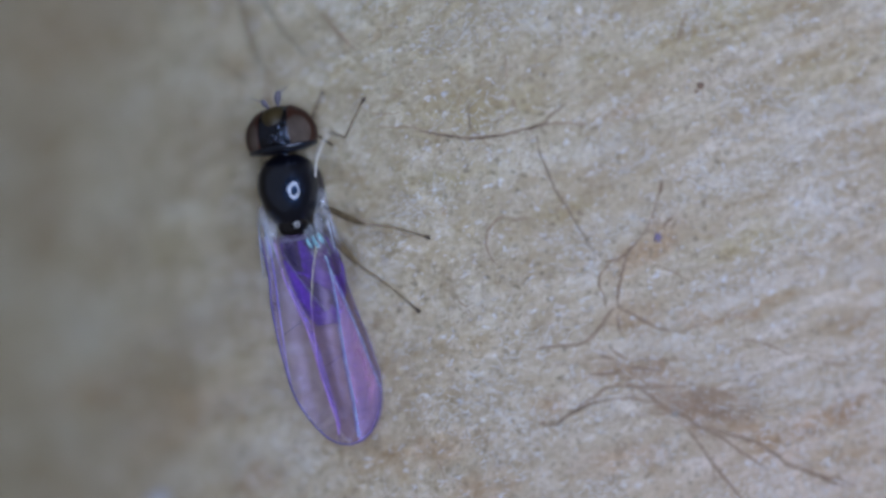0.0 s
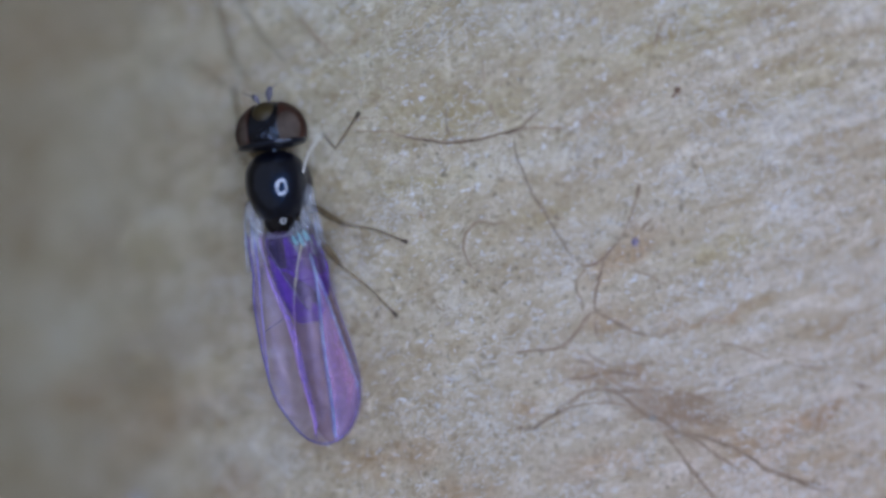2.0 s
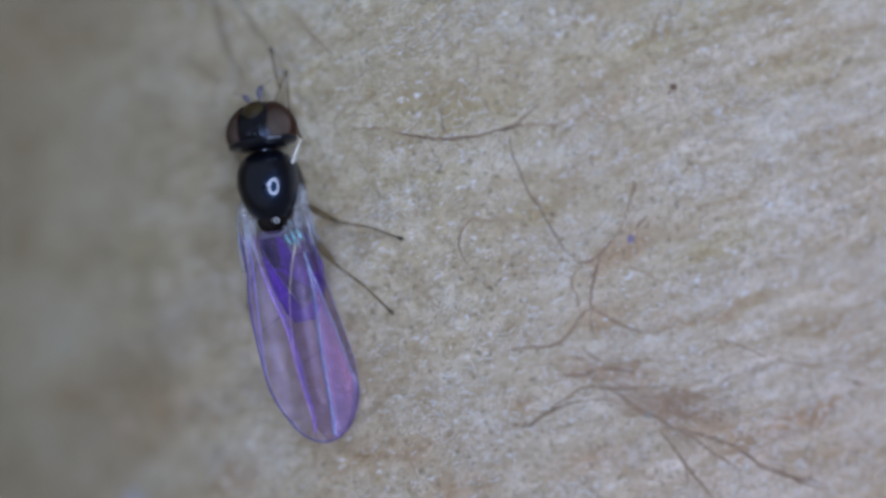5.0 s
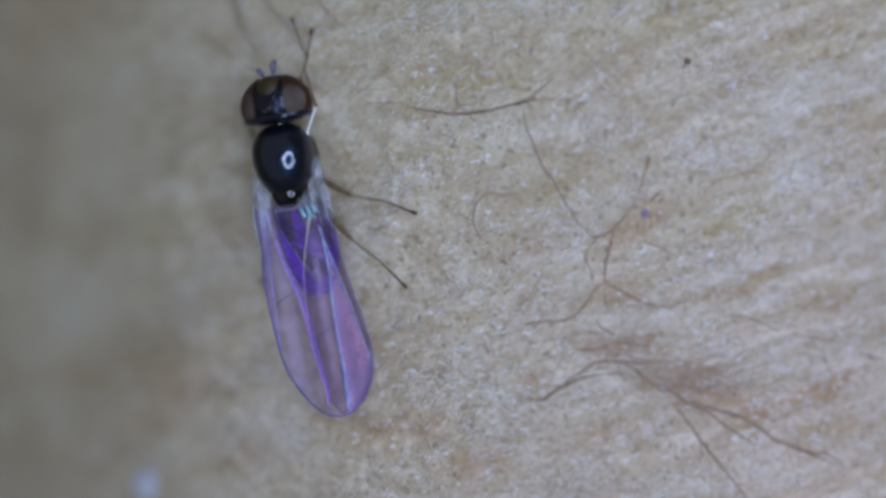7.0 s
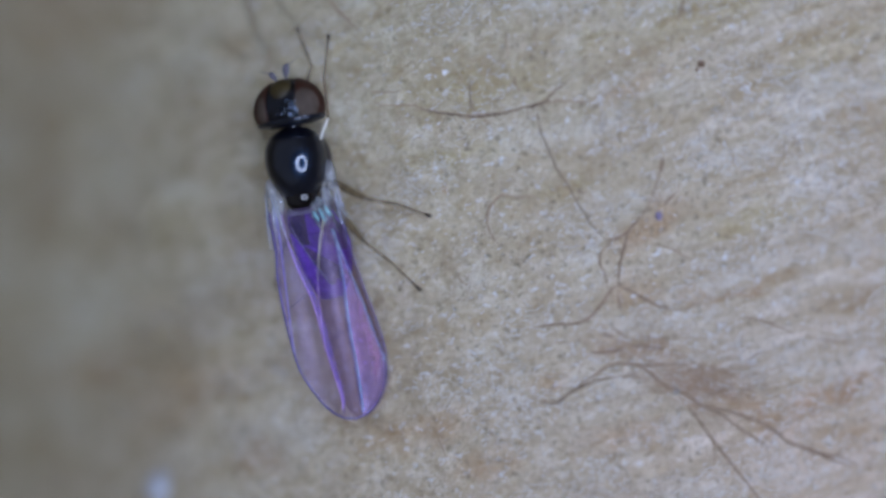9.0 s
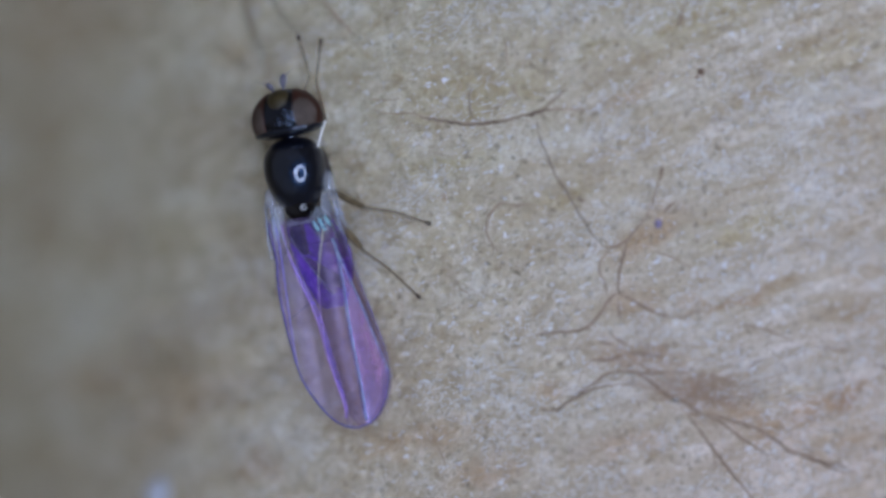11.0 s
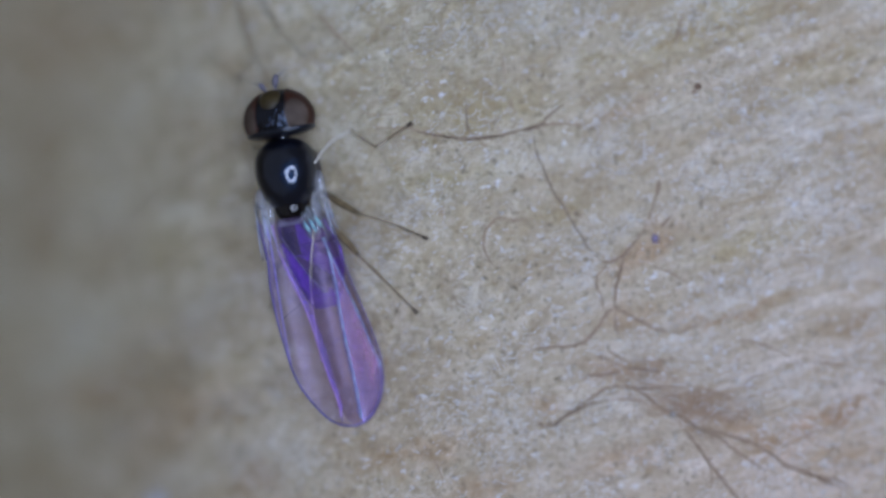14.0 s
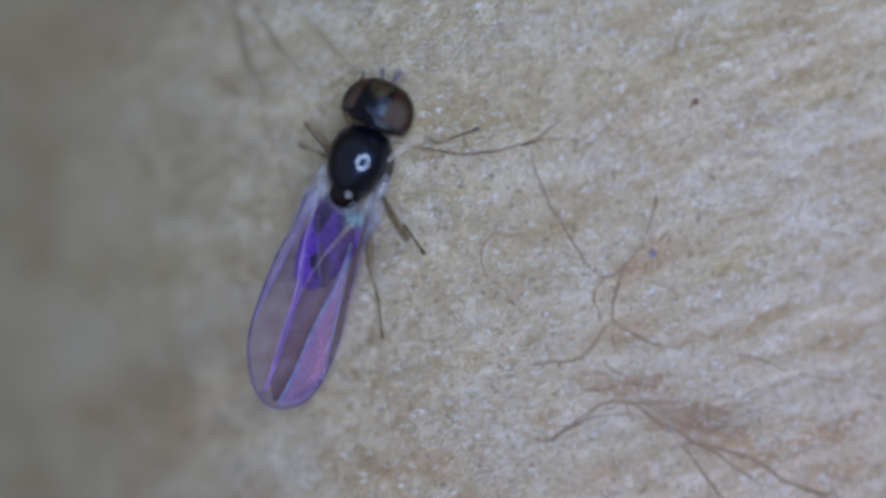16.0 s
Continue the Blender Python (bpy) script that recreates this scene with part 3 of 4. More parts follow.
def tangle(x, y, seed, count=85):
    """A loose mat of very fine strands, fanned out from one knot."""
    rng = random.Random(seed)
    bits = []
    for _ in range(count):
        a = rng.choice((rng.gauss(-0.30, 0.30), rng.gauss(-0.15, 0.35), rng.gauss(2.80, 0.3), rng.gauss(0.15, 0.35)))
        length = rng.uniform(0.3, 1.2)
        p = Vector((x + rng.gauss(0.05, 0.13), y + rng.gauss(0, 0.09), 0))
        pts = [tuple(p[:2])]
        for _ in range(3):
            a += rng.gauss(0, 0.22)
            p = p + Vector((math.cos(a), math.sin(a), 0)) * length / 3
            pts.append(tuple(p[:2]))
        line = on_surface(spline(pts, 16), rng.uniform(0.0, 0.014))
        w = rng.uniform(0.003, 0.0065)
        bits.append(tube(line, lambda u, w=w: w * (1.1 - 0.7 * u), 4))
    ob = part("thread_tangle", joined(*bits), THREAD_RUST, None)
    return tagged(ob, "loose tangle of very fine brown threads on the buff surface", "thread")


tangle(2.74, -1.84, 8, 100)
tangle(2.10, -1.42, 9, 30)
# strays over the flat
thread([(3.467, -1.049), (3.678, -1.082), (3.877, -1.149), (4.087, -1.260)], 0.0085)
thread([(4.313, -1.307), (4.536, -1.320), (4.751, -1.367)], 0.0090)
thread([(5.000, -1.492), (5.119, -1.545), (5.264, -1.558)], 0.0110)
thread([(3.529, -1.594), (3.623, -1.489), (3.721, -1.443)], 0.0080, THREAD_FAINT)
thread([(0.773, 0.360), (0.665, 0.365), (0.582, 0.295), (0.523, 0.202), (0.510, 0.037), (0.563, -0.109), (0.640, -0.185)], 0.0105, THREAD_FAINT)
thread([(0.773, 0.360), (0.885, 0.340), (1.016, 0.373)], 0.0070, THREAD_FAINT)
thread([(1.549, 0.419), (1.614, 0.398), (1.666, 0.412)], 0.0090)
thread([(2.839, 2.749), (2.772, 2.578), (2.726, 2.420)], 0.0100, THREAD_FAINT)
thread([(-0.073, -2.459), (-0.020, -2.585), (0.033, -2.708)], 0.0060, THREAD_FAINT)
thread([(0.166, -0.547), (0.220, -0.641), (0.299, -0.693)], 0.0060, THREAD_FAINT)
thread([(-0.943, 1.630), (-0.727, 1.592), (-0.506, 1.608)], 0.0060, THREAD_FAINT)
# threads on the falling side
thread([(-2.526, 3.429), (-2.369, 2.738), (-2.242, 2.357), (-2.122, 2.129)], 0.034, THREAD_SOFT)
thread([(-2.242, 3.141), (-1.891, 2.582), (-1.614, 2.289)], 0.022, THREAD_SOFT)
thread([(-1.442, 2.803), (-1.237, 2.561), (-1.033, 2.354)], 0.012, THREAD_FAINT)
thread([(-2.122, 2.129), (-2.080, 1.706), (-1.926, 1.363)], 0.012, THREAD_FAINT)
thread([(-2.850, 2.417), (-2.490, 2.093), (-2.348, 2.054)], 0.02, THREAD_SOFT)


def crumb(x, y, size, mat, seed, label):
    rng = random.Random(seed)
    k = [rng.uniform(0.7, 1.2) for _ in range(6)]
    shape = ball((x, y, float(surface_z(x, y)) + size * 0.55), (size * k[0], size * k[1], size * 0.75), 7, 9,
                 lambda u: u * (0.85 + 0.3 * noise.noise(u * 2.0 + Vector((seed, 0, 0)))))
    ob = part("crumb", shape, mat, None)
    return tagged(ob, label, "crumb", "small crumbs")


crumb(2.502, 0.132, 0.064, BEAD, 3, "tiny violet bead-like grain on the buff surface")
crumb(2.70, -1.915, 0.045, KNOT, 5, "greyish knot in the tangle of brown threads")
for i, (x, y, s) in enumerate([
        (*(3.002, 1.903), 0.052), (*(1.174, -2.025), 0.02), (*(2.956, 1.837), 0.03), (*(5.109, -1.521), 0.03)]):
    crumb(x, y, s, CRUMB, 10 + i, "tiny dark brown crumb on the buff surface")


def fluff(x, y, size, seed):
    """A soft white tuft of many short loops."""
    rng = random.Random(seed)
    z = float(surface_z(x, y))
    bits = []
    for _ in range(60):
        c = Vector((rng.gauss(0, 0.4), rng.gauss(0, 0.4), abs(rng.gauss(0.2, 0.3)))) * size
        d = Vector((rng.uniform(-1, 1), rng.uniform(-1, 1), rng.uniform(-0.6, 0.6))) * size * 0.7
        e = Vector((rng.uniform(-1, 1), rng.uniform(-1, 1), rng.uniform(0, 0.8))) * size * 0.4
        line = [Vector((x, y, max(p.z, 0.0) + z)) + Vector((p.x, p.y, 0)) for p in spline([tuple(c - d), tuple(c + e), tuple(c + d)], 7)]
        bits.append(tube(line, 0.018, 4))
    ob = part("fluff", joined(*bits), WHITE, None)
    return tagged(ob, "small white tuft of fluff on the buff surface", "fluff")


fluff(*(-3.501, -3.202), 0.17, 4)

# ---- the fly ----
# Fly space: x to its side, y towards the head, z up; the origin lies on the surface under the thorax.
BODY_Z = 0.46        # height of the thorax's middle
ROLL = -12.0         # the fly leans with the slope
HEAD_AT = (0.0, 0.680, BODY_Z + 0.03)
WING_Z = BODY_Z + 0.19
ABDOMEN_AT = (0.0, -0.36, BODY_Z - 0.03)


HEAD_SIZE = (0.425, 0.36, 0.30)


def flat_back(u):
    """The back of a fly's head is flat, a little hollow."""
    return Vector((u.x, u.y if u.y > -0.40 else -0.40 + (u.y + 0.40) * 0.25, u.z))


def eye_cap(sx, rings=18, sides=34):
    """One eye: a cap on the side of the head, a little proud, with a rounded rim."""
    verts, faces = [], []
    for i in range(rings + 1):
        th = math.acos(0.35) * min(1, i / (rings - 2))
        grow = 1.035 - 0.045 * max(0, (i - rings + 3) / 3) ** 2 - (0.10 if i == rings else 0)
        for k in range(sides):
            ph = 2 * math.pi * k / sides
            pinch = 1 - 0.10 * math.sin(th) * max(0, math.sin(ph))
            u = flat_back(Vector((sx * math.cos(th * pinch), math.sin(th * pinch) * math.cos(ph), math.sin(th * pinch) * math.sin(ph))))
            verts.append((u.x * HEAD_SIZE[0] * grow, u.y * HEAD_SIZE[1] * grow, u.z * HEAD_SIZE[2] * grow))
    for i in range(rings):
        for k in range(sides):
            q = (k + 1) % sides
            f = (i * sides + k, i * sides + q, (i + 1) * sides + q, (i + 1) * sides + k)
            faces.append(f if sx < 0 else tuple(reversed(f)))
    return verts, faces


def facet_sheen_patch(sx, rings=12, sides=34):
    """The dull field of facets on top of one eye, inside its dark rim, with the lamp's sheen put into its colour."""
    pole = Vector((sx * 0.74, 0.06, 0.66) if sx > 0 else (sx * 0.64, 0.05, 0.77)).normalized()
    reach, slim = (0.505, 0.80) if sx > 0 else (0.44, 0.46)
    fwd = (Vector((0, 1, 0)) - pole * pole.y).normalized()
    side = pole.cross(fwd)
    verts, faces = [], []
    for i in range(rings + 1):
        th = reach * i / rings
        for k in range(sides):
            ph = 2 * math.pi * k / sides
            q = fwd * (math.tan(th) * 1.12 * math.cos(ph)) + side * (math.tan(th) * slim * math.sin(ph))
            u = flat_back((pole + q).normalized())
            g = 1.043 - 0.012 * (i / rings) ** 4
            verts.append((u.x * HEAD_SIZE[0] * g, u.y * HEAD_SIZE[1] * g, u.z * HEAD_SIZE[2] * g))
    for i in range(rings):
        for k in range(sides):
            j = (k + 1) % sides
            faces.append((i * sides + k, i * sides + j, (i + 1) * sides + j, (i + 1) * sides + k))
    return verts, faces


def build_head(fly):
    head = part("head", ball((0, 0, 0), HEAD_SIZE, 20, 32, lambda u: flat_back(u)), HEAD_BLACK, fly, "glossy black head capsule")
    head.location = [v * MM for v in HEAD_AT]

    for sx in (-1, 1):
        part("eye", eye_cap(sx), EYE_MAT, head, "large brown-red compound eye with a satin sheen")
        part("eye_sheen_field", facet_sheen_patch(sx), FACET_SHEEN, head, "grey-brown eye facets with lamp sheen painted in, ringed with dark red")
    part("occiput", loft([(-0.118, 0.424, 0.300, 0, 0), (-0.150, 0.428, 0.302, 0, 0), (-0.182, 0.392, 0.270, 0, 0), (-0.206, 0.27, 0.18, 0, 0), (-0.214, 0.05, 0.04, 0, 0)]),
         BLACK, head, "glossy black back of the head")
    part("frons", ball((0, 0.150, 0.072), (0.20, 0.205, 0.212), 20, 30), AMBER, head, "amber-brown forehead between the eyes")
    part("ocellar_plate", ball((-0.035, -0.045, 0.225), (0.16, 0.085, 0.085), 12, 24,
                               lambda u: u * (1 + 0.10 * noise.noise(u * 3.0))), HEAD_BLACK, head, "glossy black ocellar plate")
    for x, y in ((-0.045, -0.06), (0.045, -0.06), (0.0, 0.0)):
        part("ocellus", ball((x, y, 0.304), (0.022, 0.022, 0.016), 8, 10), BLACK, head)
    for sx in (-1, 1):
        # one antenna is held up, broad side showing, and the other aside
        tip, fat = (Vector((0.105, 0.525, 0.12)), 0.033) if sx > 0 else (Vector((-0.125, 0.455, 0.11)), 0.024)
        base = Vector((sx * 0.055, 0.33, 0.10))
        line = spline([tuple(base), tuple((base + tip) / 2 + Vector((0, 0.01, 0.02))), tuple(tip)], 12)
        stalk = tube(line, lambda u: 0.013 + fat * math.sin(math.pi * min(1, max(0, (u - 0.15) / 0.85)) ** 0.9) ** 0.8 * (0.8 + 0.3 * u), 10)
        start = tip - Vector((0, 0.05, 0)) if sx > 0 else base.lerp(tip, 0.6)
        arista = tube(spline([tuple(start), tuple(start + Vector((sx * 0.07, 0.05, 0.02))), tuple(start + Vector((sx * 0.17, 0.10, 0.02)))], 8), lambda u: 0.008 * (1 - 0.7 * u), 5)
        part("antenna", joined(stalk, arista), ANTENNA, head, "short grey-violet antenna with a fine bristle")
    bits = []
    for sx in (-1, 1):
        for x, y, l in ((0.10, -0.08, 0.10), (0.03, -0.10, 0.07), (0.14, 0.02, 0.08)):
            a = Vector((sx * x, y, 0.25))
            bits.append(tube([a, a + Vector((sx * 0.02, -0.02, 0.5 * l)), a + Vector((sx * 0.05, -0.05, 0.9 * l))], lambda u: 0.005 * (1 - 0.8 * u), 4))
    part("bristles", joined(*bits), BLACK, head)
    return head


def smooth_table(points, x):
    """A smooth line through rows (place, value), read at the place x."""
    line = spline(points, 24 * len(points))
    return float(np.interp(x, [p.x for p in line], [p.y for p in line]))


def build_trunk(fly):
    rows = []
    for k in range(49):
        y = -0.46 + 0.93 * (0.5 - 0.5 * math.cos(math.pi * k / 48))
        wide = smooth_table([(-0.47, 0.02), (-0.42, 0.140), (-0.31, 0.238), (-0.20, 0.312), (-0.05, 0.362), (0.12, 0.376), (0.27, 0.350), (0.37, 0.285), (0.44, 0.170), (0.475, 0.02)], y)
        high = (0.323 * math.sqrt(max(0.0, 1 - ((y - 0.005) / 0.472) ** 2)) + 0.016 * math.exp(-(y / 0.24) ** 2)) * (1 + 0.12 * y)
        rows.append((y, max(wide, 0.015), max(high, 0.012), -0.015, BODY_Z))
    part("thorax", loft(rows), BLACK, fly, "domed thorax, mirror-glossy black")
    part("neck", tube(spline([(0, 0.40, BODY_Z), (0, 0.58, BODY_Z + 0.02)], 5), 0.085, 14), BLACK, fly)
    part("scutellum", ball((-0.01, -0.375, BODY_Z + 0.085), (0.185, 0.165, 0.135), 16, 28), SCUTELLUM, fly, "small glossy black rounded scutellum")
    # the abdomen: a pale first segment and four violet-black plates, each tucked under the one before
    def girth(u):
        return 0.345 * math.sin(math.pi * (0.16 + 0.78 * u)) ** 0.60, 0.145 * u + 0.055 * math.sin(math.pi * u)
    rows = []
    for k in range(9):
        u = 0.02 + 0.15 * k / 8
        r, ax = girth(u)
        rows.append((-1.24 * u, r * (0.80 + 1.3 * u), 0.53 * r, ax, -0.10 * u))
    abdomen = part("abdomen", loft(rows, 32), GREY_BAND, fly, "violet-black abdomen with a pale grey first segment")
    abdomen.location = [v * MM for v in ABDOMEN_AT]
    edges = [0.13, 0.36, 0.58, 0.79, 1.0]
    for i in range(4):
        rows = []
        for k in range(11):
            u = edges[i] + (edges[i + 1] - edges[i] + (0.015 if i < 3 else 0)) * k / 10
            r, ax = girth(min(u, 0.995))
            r *= 1.0 - 0.045 * (k == 0) + 0.012 * math.sin(math.pi * k / 10)
            rows.append((-1.24 * u, max(r, 0.03), max(0.52 * r, 0.02), ax, -0.10 * u))
        part("abdomen_plate", loft(rows, 32), ABDOMEN, abdomen, "violet-black glossy plate under the folded wings")
    for sx in (-1, 1):
        part("haltere", joined(tube(spline([(sx * 0.30, -0.36, BODY_Z), (sx * 0.44, -0.50, BODY_Z + 0.02)], 5), 0.014, 6),
                               ball((sx * 0.46, -0.53, BODY_Z + 0.02), (0.035, 0.035, 0.035), 8, 10)), PEARL, fly, "pale knobbed haltere")
        part("calypter", ball((sx * 0.29, -0.42, BODY_Z + 0.05), (0.07, 0.13, 0.03), 10, 14,
                              lambda u: u * (1 + 0.25 * noise.noise(u * 2.5))), NACRE, fly, "pale translucent lobe at the wing's root")
        part("tegula", ball((sx * 0.365, -0.22 if sx < 0 else -0.15, BODY_Z + 0.02), (0.075, 0.12 if sx < 0 else 0.17, 0.06), 12, 16,
                            lambda u: u * (1 + 0.25 * noise.noise(u * 3.0 + Vector((sx, 0, 0))))), NACRE, fly, "pale pearly scale over the wing's hinge")
        part("pleuron", ball((sx * 0.26, 0.04, BODY_Z - 0.10), (0.125, 0.28, 0.17), 12, 18), PLEURON, fly, "dull grey-brown flank")
    return abdomen


# Lines of the folded wings, from root to tip, as places (y, x) in fly space
LEFT_COSTA = [(-0.45, -0.40), (-0.92, -0.36), (-1.25, -0.39), (-1.66, -0.38), (-2.00, -0.35), (-2.34, -0.30), (-2.62, -0.19), (-2.88, -0.03), (-2.995, 0.13), (-3.03, 0.29)]
LEFT_HIND = [(-0.45, 0.10), (-0.75, 0.32), (-1.03, 0.40), (-1.31, 0.48), (-1.72, 0.59), (-2.07, 0.67), (-2.34, 0.73), (-2.50, 0.74), (-2.69, 0.69), (-2.87, 0.58), (-2.99, 0.43), (-3.03, 0.29)]
FIRST_VEIN = [(-0.45, -0.30), (-0.87, -0.29), (-1.27, -0.30), (-1.60, -0.31), (-1.93, -0.32), (-2.25, -0.318)]
MIDDLE_VEIN = [(-0.45, -0.24), (-0.81, -0.21), (-1.05, -0.17), (-1.29, -0.11), (-1.57, -0.03), (-1.85, 0.02), (-2.12, 0.05), (-2.43, 0.10), (-2.73, 0.15), (-2.92, 0.15)]
BRIGHT_VEIN = [(-0.45, 0.16), (-0.76, 0.34), (-1.03, 0.38), (-1.36, 0.39), (-1.70, 0.38), (-2.03, 0.38), (-2.37, 0.39), (-2.70, 0.39), (-2.97, 0.38)]
RIGHT_COSTA = [(-0.45, 0.43), (-0.74, 0.48), (-0.98, 0.51), (-1.32, 0.58), (-1.60, 0.64), (-1.87, 0.70), (-2.21, 0.752), (-2.48, 0.745), (-2.67, 0.695), (-2.86, 0.58), (-2.985, 0.43), (-3.025, 0.29)]
RIGHT_HIND = [(-0.45, 0.30), (-0.64, 0.27), (-1.00, 0.17), (-1.32, 0.10), (-1.59, 0.07), (-2.09, 0.05), (-2.50, 0.09), (-2.85, 0.18), (-3.025, 0.29)]


def wing_line(points):
    """The line as a function of y."""
    line = spline(points, 20 * len(points))
    ys, xs = [-p.x for p in line], [p.y for p in line]
    return lambda y: float(np.interp(-y, ys, xs))


def wing_height(x, y):
    return 0.022 * math.sin(13.0 * x + 0.5 * y) * min(1, max(0, -y - 0.4)) - 0.013 * (y + 0.4) ** 2


def wing_rows(y0, y1, n=60):
    """Places along the wing, closer together towards the tip."""
    return [y0 + (y1 - y0) * math.sin(0.5 * math.pi * k / (n - 1)) for k in range(n)]


def wing_cell(wing, a, b, y0, y1, root, mat, name="membrane", label="", cols=7, lift=0.002):
    """One cell of the membrane, between two lines: a thin sheet with an upper and an under side."""
    ys = wing_rows(y0, y1)
    verts, faces = [], []
    for y in ys:
        for c in range(cols):
            x = a(y) + (max(b(y), a(y)) - a(y)) * c / (cols - 1)
            verts.append((x - root[0], y - root[1], wing_height(x, y) + lift))
    count = len(verts)
    verts += [(x, y, z - 0.004) for x, y, z in verts]
    for i in range(len(ys) - 1):
        for c in range(cols - 1):
            p = i * cols + c
            q = (p, p + 1, p + cols + 1, p + cols)
            faces.append(q)
            faces.append(tuple(v + count for v in reversed(q)))
    return part(name, (verts, faces), mat, wing, label)


def wing_vein(wing, line, y0, y1, r0, r1, root, mat, name="vein", label="", lift=0.004, n=48):
    pts = [Vector((line(y) - root[0], y - root[1], wing_height(line(y), y) + lift)) for y in wing_rows(y0, y1, n)]
    return part(name, tube(pts, lambda u: r0 + (r1 - r0) * u, 6), mat, wing, label)


def pleats(wing, root, top, low, count, depth, mat, lift=0.02):
    """Pearly folds at the wing's root: a fan of narrow pleats, each a part of its own."""
    (ax, ay), (bx, by) = top
    (cx, cy), (dx, dy) = low
    rng = random.Random(round(100 * (ax + dy)) + count)
    for k in range(count):
        verts, faces = [], []
        cut, wide = rng.uniform(0.60, 1.0), rng.uniform(0.35, 0.75)
        for i in range(13):
            v = i / 12 * cut
            for j in range(5):
                u = (k + 0.1 + j / 4 * wide) / count
                x = (ax + (bx - ax) * u) * (1 - v) + (cx + (dx - cx) * u) * v
                y = (ay + (by - ay) * u) * (1 - v) + (cy + (dy - cy) * u) * v
                fold = math.sin(math.pi * j / 4) * depth * (0.6 + 0.4 * math.sin(3 * v + k)) * (1 - 0.6 * v)
                bow = 0.02 * math.sin(math.pi * v + 0.6 * k)
                x += 0.014 * math.sin(5 * v + 2.1 * k) * (1 - v)
                verts.append((x + 0.3 * bow - root[0], y - root[1], lift - 0.05 * (1 - v) ** 2 + fold + 0.3 * bow))
        n = len(verts)
        verts += [(x, y, z - 0.005) for x, y, z in verts]
        for i in range(12):
            for j in range(4):
                p = i * 5 + j
                q = (p, p + 1, p + 6, p + 5)
                faces.append(q)
                faces.append(tuple(w + n for w in reversed(q)))
        # a bright tube along some crests draws the fold's highlight
        if rng.random() < 0.55:
            crest = [Vector(verts[i * 5 + 2]) + Vector((0, 0, 0.006)) for i in range(1, 12)]
            part("wing_root_streak", tube(crest, lambda u: 0.003 + 0.008 * math.sin(math.pi * u) ** 2, 6), FOLD_STREAK, wing)
        # every third fold is darkened, painting in the gaps between pleats
        part("wing_root_fold", (verts, faces), PEARL_SHADE if k % 3 == 1 else mat, wing)


ROOTS = {-1: (-0.30, -0.34), 1: (0.30, -0.34)}


def build_upper_wing(fly):
    root = ROOTS[-1]
    wing = part("wing", tube([(-0.02, 0.10, -0.05), (0, 0.0, 0.0), (-0.03, -0.12, 0.012)], lambda u: 0.03 * (1 - 0.4 * u), 8), NACRE, fly,
                "clear narrow wing with violet and pink iridescence, folded flat over the abdomen")
    costa, hind, first, middle, bright = (wing_line(p) for p in (LEFT_COSTA, LEFT_HIND, FIRST_VEIN, MIDDLE_VEIN, BRIGHT_VEIN))
    y0, tip = -0.50, -3.03

    def inside(line, off=0.0):
        return lambda y: min(max(line(y) + off, costa(y)), hind(y))

    def band(y):
        return inside(middle, 0.075 * math.sin(math.pi * min(1.0, max(0.0, (-y - 0.9) / 2.1))) ** 0.7)(y)
    wing_cell(wing, costa, inside(first), y0, -2.25, root, CELL_LILAC, label="lilac costal cell of the wing")
    wing_cell(wing, inside(first), inside(middle), y0, -2.25, root, CELL_GREY, label="clear greyish cell of the wing")
    wing_cell(wing, costa, inside(middle), -2.25, tip, root, CELL_GREY)
    wing_cell(wing, inside(middle), band, y0, tip, root, CELL_VIOLET, label="violet fold along the middle vein")
    wing_cell(wing, band, inside(bright, -0.10), y0, tip, root, CELL_GREY)
    wing_cell(wing, inside(bright, -0.10), inside(bright), y0, tip, root, MEMBRANE)
    wing_cell(wing, inside(bright), hind, y0, tip, root, CELL_PINK, label="pink-violet hind cell of the wing")
    wing_vein(wing, costa, -0.45, tip, 0.016, 0.011, root, VEIN_DARK, "costa", "dark front margin of the wing", n=64)
    wing_vein(wing, hind, -0.80, -2.45, 0.0065, 0.006, root, VEIN_BRIGHT, "hind_margin", "pale bluish hind margin of the wing")
    wing_vein(wing, hind, -2.40, tip, 0.010, 0.010, root, VEIN_DARK, "hind_margin")
    wing_vein(wing, first, -0.50, -2.22, 0.009, 0.006, root, VEIN)
    wing_vein(wing, middle, -0.55, -2.90, 0.009, 0.009, root, VEIN_PINK)
    wing_vein(wing, bright, -0.80, -2.96, 0.008, 0.011, root, VEIN_BRIGHT, label="bright bluish-white vein")
    # thin dark line drawn along one side of the bright vein
    wing_vein(wing, inside(bright, -0.022), -1.2, -2.90, 0.006, 0.007, root, VEIN_DARK)
    for y, f0, f1 in ((-1.55, first, middle), (-2.02, middle, bright)):
        pts = [Vector((x - root[0], y - 0.10 + 0.16 * k / 5 - root[1], wing_height(x, y) + 0.004)) for k in range(6)
               for x in (f0(y) + (f1(y) - f0(y)) * k / 5,)]
        part("cross_vein", tube(pts, 0.0045, 5), MARGIN, wing)
    # a dark crease runs slantwise across the wings where they overlap, with a dusky fold beside it
    crease = wing_line([(-0.70, -0.150), (-0.95, -0.035), (-1.20, 0.105), (-1.45, 0.250)])
    wing_vein(wing, crease, -0.70, -1.44, 0.006, 0.010, root, VEIN_DARK, "crease", "dark slanting crease of the folded wing", lift=-0.002)
    wing_cell(wing, crease, lambda y: crease(y) + 0.17 * math.sin(math.pi * min(1.0, max(0.0, (-0.95 - y) / 0.5))) ** 0.6, -0.96, -1.44, root, MEMBRANE_DUSKY, "fold", "dusky fold of the wing", 5, -0.010)
